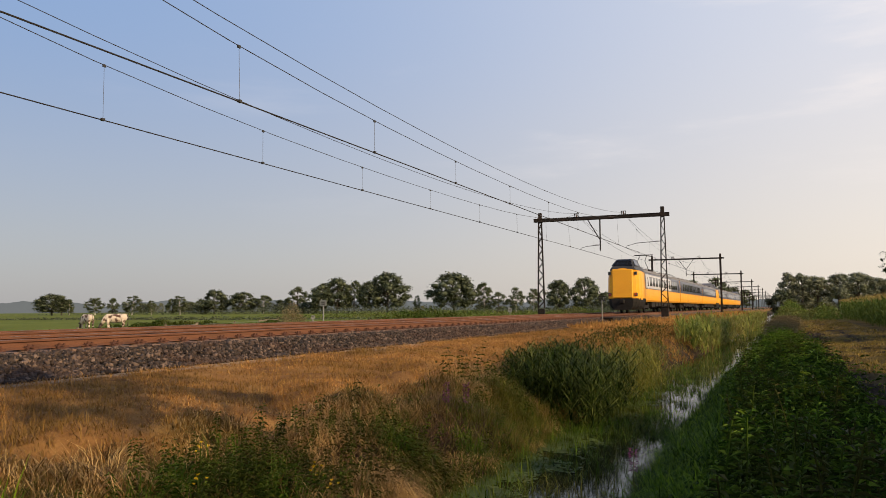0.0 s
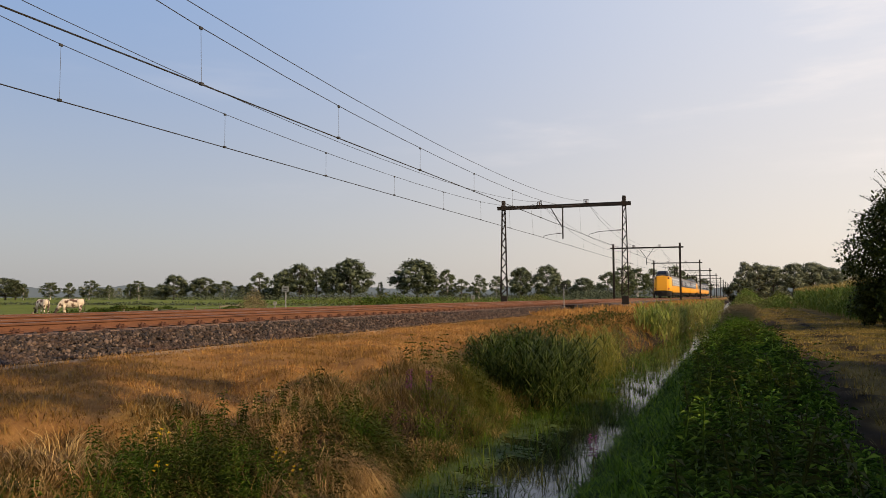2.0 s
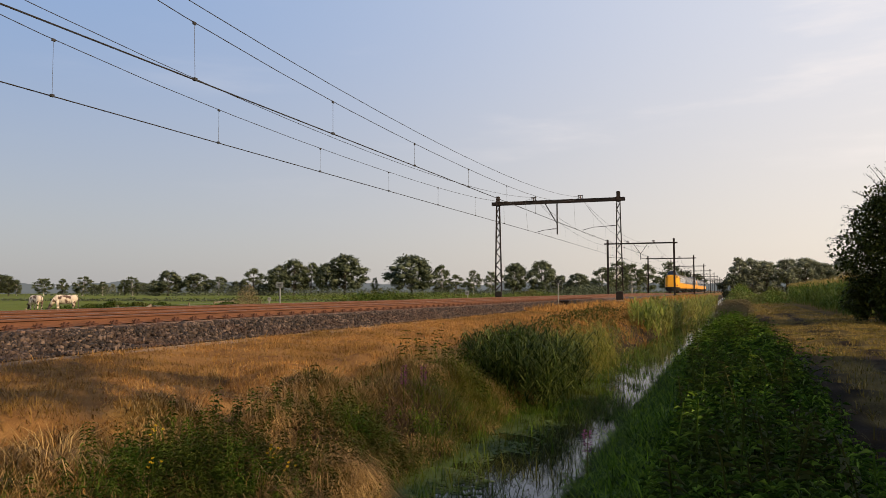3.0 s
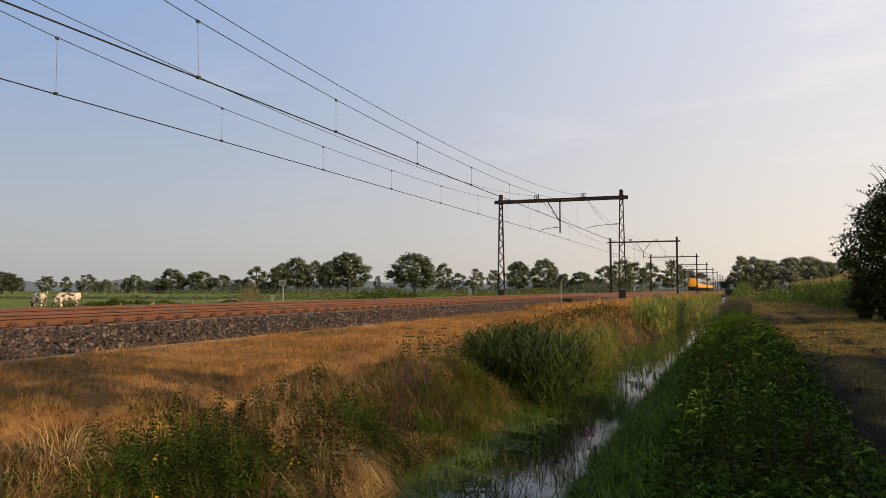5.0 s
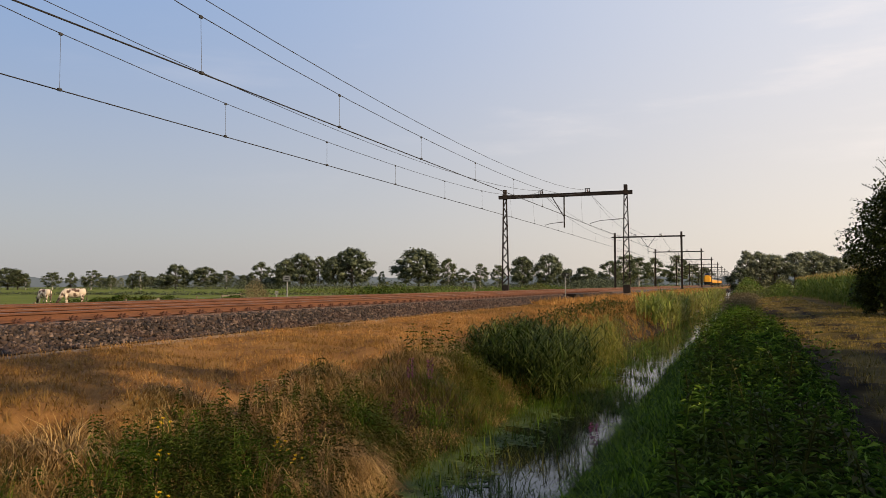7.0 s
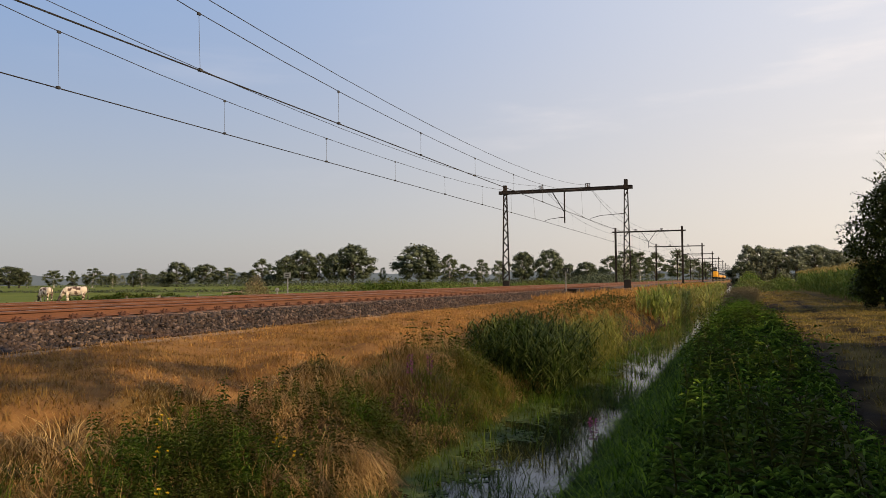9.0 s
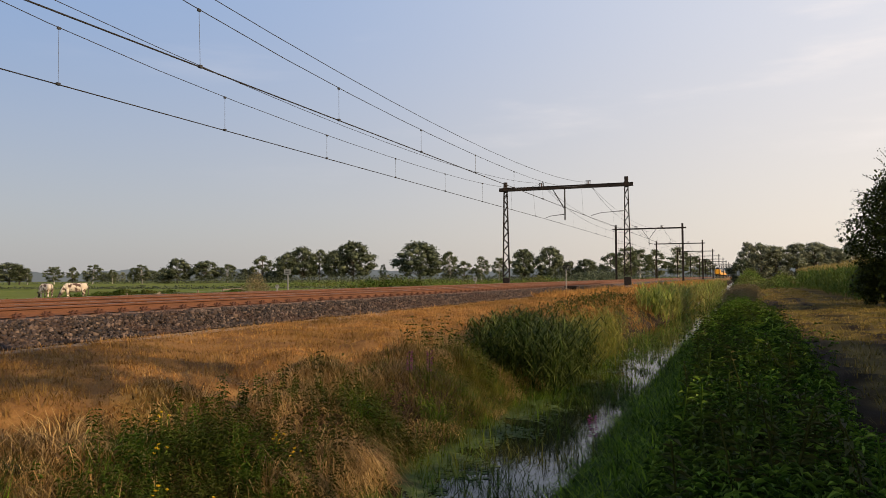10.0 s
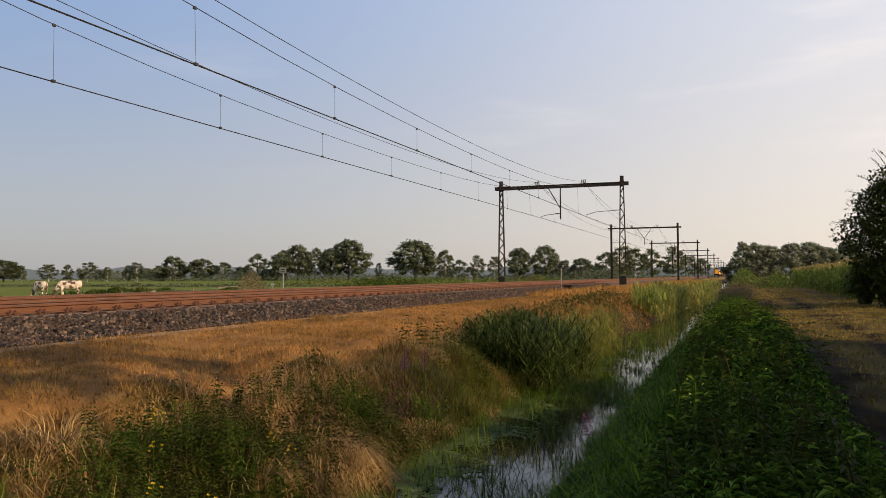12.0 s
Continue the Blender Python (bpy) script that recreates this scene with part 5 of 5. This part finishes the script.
OAK_ROWS = ((-176, 303, 12.9, 10.0), (-170, 305, 15.1, 11.5), (-156, 310, 13.9, 9.0), (-149, 313, 17.4, 15.5), (-121, 323, 16.9, 19.0), (-79, 340, 13.7, 10.0), (-68, 344, 14.6, 10.5), (-60, 347, 8.3, 6.5), (-53, 349, 9.2, 9.0), (-308, 274, 9.9, 13.2), (-235, 302, 11.1, 11.1), (-222, 307, 10.2, 11.6))
BIRCH_ROWS = ((-163, 308, 14.0, 8.5), (-137, 318, 7.8, 3.5), (-109, 328, 13.5, 7.5), (-103, 330, 8.7, 8.0), (-96, 333, 10.9, 7.5), (-89, 336, 10.6, 6.0), (-304, 276, 9.1, 9.5), (-300, 277, 7.5, 4.2), (-289, 282, 8.4, 8.4), (-281, 285, 7.8, 5.8), (-272, 288, 9.0, 9.5), (-263, 291, 6.9, 4.2), (-254, 295, 7.3, 5.8), (-250, 296, 8.8, 8.4), (-213, 310, 9.0, 8.4), (-198, 316, 12.3, 10.0))
LINE_ROWS = ((-24, 232, 8.2, 6.6), (-24, 264, 11.3, 9.6), (-22, 286, 11.4, 10.0), (-21, 329, 12.0, 9.1), (-19, 416, 16.2, 12.5), (-17, 502, 13.8, 13.7), (-15, 653, 14.2, 15.0))
WOOD_ROWS = ((13.5, 224, 10.2, 5.0), (16.5, 226, 9.7, 6.4), (20, 227, 8.9, 6.0), (25, 229, 9.9, 6.3), (30, 231, 10.0, 7.8), (34, 233, 9.0, 6.6), (40, 236, 10.0, 8.0))
SHRUB_ROWS = ((-241, 300, 4.3, 6.9), (-205, 313, 6.3, 7.9), (11.5, 222, 5.9, 6.0), (-185, 305, 5.0, 8.0), (-110, 330, 4.0, 7.0))
plant(OAKS, OAK_ROWS, "trees round the meadow")
plant(BIRCHES, BIRCH_ROWS, "trees round the meadow")
plant(BIRCHES, LINE_ROWS, "trees beside the railway")
plant(WILLOWS, WOOD_ROWS, "trees beside the ditch")
plant(BIRCHES, [(x + 2.4, y + 16, 1.02 * h, w) for x, y, h, w in WOOD_ROWS], "trees beside the ditch")
plant(SHRUBS, SHRUB_ROWS, "shrubs in the tree rows")


def bush(x, y, h, w, seed, n_clump, per, leaf, label, core=True):
    b = tree_parts(seed, h, w, 0.3, n_clump, per, leaf, M["bark"], M["bushleaf"], label, 0.45, 0.09, core)
    b.name = "bush"
    b.location = (x, y, float(ground_z(x, y)))
    tagged(b, category="bush", group="bushes along the dirt track")
    return b


def twig_sprays(b, n, cx, cz, w, h, seed):
    """Loose leafy twigs that stand out from the crown."""
    r = np.random.default_rng(seed)
    for i in range(n):
        a, e = r.uniform(1.6, 4.7), r.uniform(-0.2, 1.2)
        out = np.array([math.cos(a) * math.cos(e), math.sin(a) * math.cos(e), math.sin(e)])
        o = np.array([0, 0, cz]) + out * np.array([w, w, h]) * 0.78
        tip = o + out * r.uniform(0.9, 1.7) + np.array([0, 0, r.uniform(0.0, 0.5)])
        t = np.linspace(0, 1, 18)
        pts = o + (tip - o) * t[:, None] + np.array([0, 0, 0.25]) * np.sin(t * 3.0)[:, None]
        bm = bmesh.new()
        add_tube(bm, [tuple(p) for p in pts[::4]], 0.012, 4)
        twig = part("twig", bm, M["bark"], b)
        c = np.repeat(pts, 2, 0) + r.normal(0, 0.05, (36, 3))
        link("foliage", mesh_np("foliage", *leaves(c, r.normal(size=(36, 3)) + out * 0.6, r.uniform(0.06, 0.12, 36), r.uniform(0.035, 0.06, 36), 0.2)), M["bushleaf"], twig)


big = bush(21.0, 43.0, 7.3, 7.4, 401, 200, 260, 0.16, "tall dark leafy bush with loose twigs beside the dirt track", False)
twig_sprays(big, 34, 0, 3.6, 3.7, 3.5, 77)
bush(18.9, 43.4, 2.4, 3.4, 402, 50, 150, 0.14, "low dark foliage at the foot of the tall bush")
for i, (x, y, h) in enumerate(((18.6, -9, 4.3), (18.2, -5.5, 3.8), (18.7, -2, 4.4), (18.4, 1.8, 4.2), (18.7, 5.0, 4.0), (18.3, 8.4, 3.9), (18.9, 11.8, 4.1), (19.1, 15.3, 3.9), (19.4, 17.6, 3.7))):
    bush(x, y, h, 5.2, 410 + i, 70, 64, 0.36, "dark leafy bush lining the dirt track")


# added out of view; its high crown dapples the verge and spares the bank
shade_tree = tree_parts(430, 9.4, 4.2, 7.3, 20, 80, 0.20, M["bark"], M["bushleaf"], "unseen open-crowned tree added to shade the verge", 0.8, 0.12, False)
shade_tree.location = (18.3, 3.4, float(ground_z(18.3, 3.4)))


# ---- maize ----
def build_maize():
    n = 3800
    y = 51 + 78 * rng.random(n) ** 1.3
    edge = 18.3 + 0.012 * (y - 51)
    x = edge + rng.gamma(1.2, 4.0, n)
    keep = x < 60
    x, y = x[keep], y[keep]
    n = len(x)
    z = ground_z(x, y)
    h = rng.uniform(2.1, 2.5, n)
    k = 9
    t = np.linspace(0.12, 0.86, k)[None]
    X, Y, Z, Hh = [np.repeat(q[:, None], k, 1).ravel() for q in (x, y, z, h)]
    T = np.repeat(t, n, 0).ravel()
    lv = blades(X, Y, Z + Hh * T, rng.uniform(0.5, 0.8, n * k) * (1.1 - 0.4 * T), np.full(n * k, 0.085), rng.uniform(0.9, 1.6, n * k), 0.9)
    st = blades(x, y, z, h, np.full(n, 0.035), np.full(n, 0.03), 0.0)
    stuff("maize", join([lv, st]), M["corn"], "dense field of tall green maize", "maize")
    X, Y, Z, Hh = [np.repeat(q[:, None], 5, 1).ravel() for q in (x, y, z, h)]
    tv = blades(X, Y, Z + Hh * 0.93, rng.uniform(0.22, 0.38, n * 5), np.full(n * 5, 0.035), rng.uniform(0.2, 0.8, n * 5), 0.4)
    stuff("maize_tassels", tv, M["tassel"], "pale yellow tassels on top of the maize", "maize")


build_maize()


# ---- cattle ----
def cow_material():
    m, nt, b = blank("white_hide_with_brown_patches")
    c = ramp(nt, [(0.50, (0.55, 0.46, 0.37)), (0.55, (0.09, 0.05, 0.035))], noise_node(nt, 2.6, 3))
    nt.links.new(c, b.inputs["Base Color"])
    b.inputs["Roughness"].default_value = 0.85
    bumped(nt, b, noise_node(nt, 60, 2), 0.2)
    return m


M["hide"] = cow_material()
M["muzzle"] = surface("dark_hide", [(0.05, 0.035, 0.03), (0.09, 0.06, 0.05)], 4, 0.8)


def blob(bm, c, r, seg=14):
    bmesh.ops.create_uvsphere(bm, u_segments=seg, v_segments=9, radius=1, matrix=Matrix.Translation(c) @ Matrix.Diagonal((*r, 1)))


def cow(x, y, turn, size, label):
    """A grazing cow, head towards its own +x."""
    root = tagged(new("cow"), label, "cow", "grazing cows")
    bm = bmesh.new()
    blob(bm, (-0.05, 0, 1.02), (0.86, 0.34, 0.40))
    blob(bm, (-0.62, 0, 1.08), (0.40, 0.31, 0.36))
    blob(bm, (0.52, 0, 1.04), (0.40, 0.29, 0.40))
    add_box(bm, -0.98, 0.75, -0.06, 0.06, 1.30, 1.43, 0.05)
    part("body", bm, M["hide"], root, smooth=True)
    bm = bmesh.new()
    add_rod(bm, (0.70, 0, 1.12), (1.16, 0, 0.52), 0.24, 0.13, 12)
    part("neck", bm, M["hide"], root, smooth=True)
    bm = bmesh.new()
    add_rod(bm, (1.10, 0, 0.58), (1.34, 0, 0.16), 0.14, 0.09, 12)
    blob(bm, (1.12, 0, 0.52), (0.15, 0.13, 0.15))
    head = part("head", bm, M["muzzle"], root, "dark head lowered to graze", smooth=True)
    for s in (-1, 1):
        bm = bmesh.new()
        blob(bm, (1.06, s * 0.2, 0.60), (0.05, 0.12, 0.07), 8)
        part("ear", bm, M["muzzle"], head)
        for lx in (-0.72, 0.52):
            bm = bmesh.new()
            add_rod(bm, (lx, s * 0.19, 0.95), (lx + 0.03, s * 0.18, 0.45), 0.14, 0.075, 10)
            add_rod(bm, (lx + 0.03, s * 0.18, 0.45), (lx, s * 0.18, 0.0), 0.065, 0.05, 10)
            part("leg", bm, M["hide"], root, smooth=True)
    bm = bmesh.new()
    add_tube(bm, [(-1.0, 0, 1.32), (-1.08, 0, 1.0), (-1.06, 0, 0.55)], 0.025, 6)
    blob(bm, (-1.06, 0, 0.48), (0.05, 0.05, 0.13), 8)
    part("tail", bm, M["muzzle"], root)
    root.location = (x, y, float(ground_z(x, y)) - 0.01)
    root.rotation_euler = (0, 0, radians(turn))
    root.scale = (size, size, size)
    return root


cow(-41.0, 52.0, 212, 1.0, "white and brown cow grazing in the meadow")
cow(-47.5, 55.0, 165, 0.98, "white and dark-headed cow grazing in the meadow")


# ---- signs, box, fence ----
M["plate"] = surface("white_sign_plate", [(0.15, 0.16, 0.155), (0.21, 0.22, 0.21)], 3, 0.5, 0, 20, 0.02)
M["galv"] = surface("galvanised_post", [(0.22, 0.22, 0.21), (0.32, 0.32, 0.31)], 3, 0.55, 0.4, 30, 0.05)
M["ink"] = surface("black_lettering", [(0.01, 0.01, 0.01), (0.015, 0.015, 0.015)], 3, 0.6, 0, 20, 0)
M["wood"] = surface("grey_fence_wood", [(0.16, 0.12, 0.085), (0.28, 0.22, 0.16)], 3, 0.9, 0, 30, 0.3, stretch=(1, 1, 0.2))


def text_mesh(name, words, size, material, parent, m):
    cu = bpy.data.curves.new(name, "FONT")
    cu.body, cu.size, cu.align_x, cu.align_y, cu.extrude = words, size, "CENTER", "CENTER", 0.002
    ob = bpy.data.objects.new(name, cu)
    scene.collection.objects.link(ob)
    me = bpy.data.meshes.new_from_object(ob)
    bpy.data.objects.remove(ob)
    return link(name, me, material, parent, "black numerals", m)


def speed_sign():
    root = tagged(new("speed_sign"), "small lineside speed sign reading 90 on a thin post", "sign")
    root.location = (1.95, 48.4, -0.62)
    bm = bmesh.new()
    add_rod(bm, (0, 0, -0.2), (0, 0, 1.55), 0.03, seg=10)
    part("post", bm, M["galv"], root)
    bm = bmesh.new()
    add_bar(bm, (-0.24, 0, 1.50), (0.24, 0, 1.50), 0.02)
    add_bar(bm, (-0.24, 0, 1.76), (0.24, 0, 1.76), 0.02)
    frame_bar = part("cross_bars", bm, M["ink"], root, "two thin dark bars")
    text_mesh("numerals", "90", 0.46, M["ink"], frame_bar, pose(0, -0.02, 1.63, 90))


def white_sign(x, y, base, w, h, top, turn, label):
    root = tagged(new("lineside_sign"), label, "sign")
    root.location = (x, y, base)
    root.rotation_euler = (0, 0, radians(turn))
    bm = bmesh.new()
    add_rod(bm, (0, 0, -0.1), (0, 0, top), 0.03, seg=10)
    part("post", bm, M["galv"], root)
    bm = bmesh.new()
    add_box(bm, -w / 2, w / 2, -0.05, -0.035, top - h, top, 0.008)
    plate = part("plate", bm, M["plate"], root, "white plate")
    for k in range(2):
        bm = bmesh.new()
        z = top - h * (0.33 + 0.34 * k)
        add_box(bm, -w * 0.3, w * 0.3, -0.056, -0.051, z - h * 0.08, z + h * 0.08)
        part("lettering_bar", bm, M["ink"], plate, "black bar")


def cable_box():
    root = tagged(new("trackside_box"), "low dark steel equipment box beside the track", "equipment box")
    root.location = (2.0, 51.5, -0.55)
    bm = bmesh.new()
    add_box(bm, -0.35, 0.35, -1.9, 1.9, -0.1, 0.34, 0.03)
    part("body", bm, M["under"], root)
    bm = bmesh.new()
    add_box(bm, -0.40, 0.40, -2.0, 2.0, 0.34, 0.42, 0.02)
    part("lid", bm, M["steel"], root)


def fence():
    root = tagged(new("fence"), "weathered wooden meadow fence with wires and a sloping brace", "fence")
    pts = [(-18.8, 28), (-20.2, 32.5), (-21.5, 36.8), (-22.7, 41), (-26, 49), (-30, 57.5), (-34, 66)]
    for x, y in pts:
        bm = bmesh.new()
        z = float(ground_z(x, y))
        add_rod(bm, (x, y, z - 0.2), (x, y, z + 0.82), 0.07, 0.055, 8)
        part("post", bm, M["wood"], root)
    for dz in (0.4, 0.7):
        bm = bmesh.new()
        add_tube(bm, [(x, y, float(ground_z(x, y)) + dz) for x, y in pts], 0.006, 4)
        part("wire", bm, M["galv"], root)
    x, y = pts[3]
    z = float(ground_z(x, y))
    bm = bmesh.new()
    add_bar(bm, (x, y, z + 0.76), (x + 0.35, y - 2.0, z + 0.1), 0.09)
    part("brace", bm, M["wood"], root)
    bm = bmesh.new()
    add_bar(bm, (*pts[5], float(ground_z(*pts[5])) + 0.78), (*pts[6], float(ground_z(*pts[6])) + 0.78), 0.09)
    part("rail", bm, M["wood"], root)


speed_sign()
white_sign(-7.2, 31.26, -0.75, 0.34, 0.26, 1.64, 8, "white rectangular lineside sign on a thin post")
white_sign(-7.6, 31.0, -0.75, 0.16, 0.16, 0.95, 40, "small white marker plate on a post")
white_sign(-7.5, 59.0, -0.75, 0.3, 0.3, 1.22, 20, "small white marker beside the track")
cable_box()
fence()


# ---- scrub and distance ----
def scrub(n, cx, cy, sx, sy, h, leaf, material, label):
    x, y = rng.normal(cx, sx, n), rng.normal(cy, sy, n)
    d = np.clip(1.1 - 0.35 * np.hypot((x - cx) / sx, (y - cy) / sy), 0.15, 1) * (0.55 + 0.6 * patchy(x, y, 1.1, 51))
    z = ground_z(x, y) + rng.random(n) ** 0.7 * h * d
    ln = leaf * rng.uniform(0.6, 1.3, n)
    stuff("scrub", leaves(np.stack([x, y, z], 1), rng.normal(size=(n, 3)), ln, ln * 0.6, 0.2), material, label, "shrub")


scrub(6000, -34.5, 52.5, 4.0, 0.9, 0.9, 0.18, M["grass"], "low green brambles along the meadow fence")
scrub(3500, -27.5, 56, 2.0, 1.0, 0.9, 0.16, M["grass"], "low green brambles by the meadow fence")
scrub(3500, 6.9, 31.0, 0.5, 6.0, 0.6, 0.10, M["brownherb"], "brownish weeds at the top of the bank")
scrub(3600, -8.7, 31.0, 0.30, 0.45, 2.1, 0.07, M["tan"], "pale tan seeding shrub beside the railway")
scrub(6000, -48, 150, 22, 12.0, 1.5, 0.45, M["weed"], "green crop strip beyond the railway")
scrub(3500, -12.0, 52.0, 2.0, 2.0, 2.0, 0.18, M["grass"], "green lineside scrub near the meadow")
scrub(5000, -9.5, 88.0, 1.2, 9.0, 1.6, 0.25, M["weed"], "green lineside scrub by the portals")
scrub(7000, -13.0, 150.0, 2.5, 20.0, 3.2, 0.4, M["oakleaf"], "dark lineside scrub below the trees")
scrub(4500, 13.2, 165.0, 1.3, 14.0, 3.0, 0.35, M["weed"], "pale green willow scrub beside the ditch")
scrub(3500, 16.6, 112.0, 1.0, 6.0, 2.2, 0.25, M["weed"], "dark scrub at the end of the maize")
scrub(9000, -165, 300, 75, 6, 3.6, 0.7, M["oakleaf"], "dark undergrowth below the meadow trees")
scrub(6000, -60, 345, 30, 6, 3.6, 0.7, M["oakleaf"], "dark undergrowth below the far trees")
scrub(3500, -100, 118, 40, 1.0, 0.6, 0.4, M["oakleaf"], "dark low hedge across the meadow")


def backdrop():
    """A line of distant woods whose haze is a blue-grey glow."""
    # emission stands in for the haze in front of the woods
    m = glow_material("glowing_haze_woods", (0.135, 0.15, 0.155), 1.0)
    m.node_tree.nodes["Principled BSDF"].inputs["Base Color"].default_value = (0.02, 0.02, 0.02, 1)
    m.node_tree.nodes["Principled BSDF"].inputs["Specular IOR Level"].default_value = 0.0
    k = 900
    a = np.linspace(radians(-80), radians(80), k)
    h = 8 + 5 * np.sin(a * 37) * np.sin(a * 11 + 1) + 4 * np.sin(a * 83 + 2) * np.sin(a * 29) + rng.uniform(0, 3.0, k)
    h = np.clip(0.6 * h + 8, 7, 20)
    R = 1300.0
    x, y = R * np.sin(a), R * np.cos(a)
    low, high = np.stack([x, y, np.full(k, -3.0)], 1), np.stack([x, y, h], 1)
    back = np.stack([x * 1.02, y * 1.02, h * 0.6], 1)
    v = np.concatenate([low, high, back])
    i = np.arange(k - 1)
    f = np.concatenate([np.stack([i, i + 1, k + i + 1, k + i], 1), np.stack([k + i, k + i + 1, 2 * k + i + 1, 2 * k + i], 1)])
    tagged(link("backdrop", mesh_np("backdrop", v, f), m), "distant woods on the horizon, haze put in as blue-grey glow", "woods", kind="structure")


backdrop()


def motions():
    walk(TRAIN, [(float(t), pose(0, 65.8 + 34.4 * t, 0)) for t in range(13)])


motions()
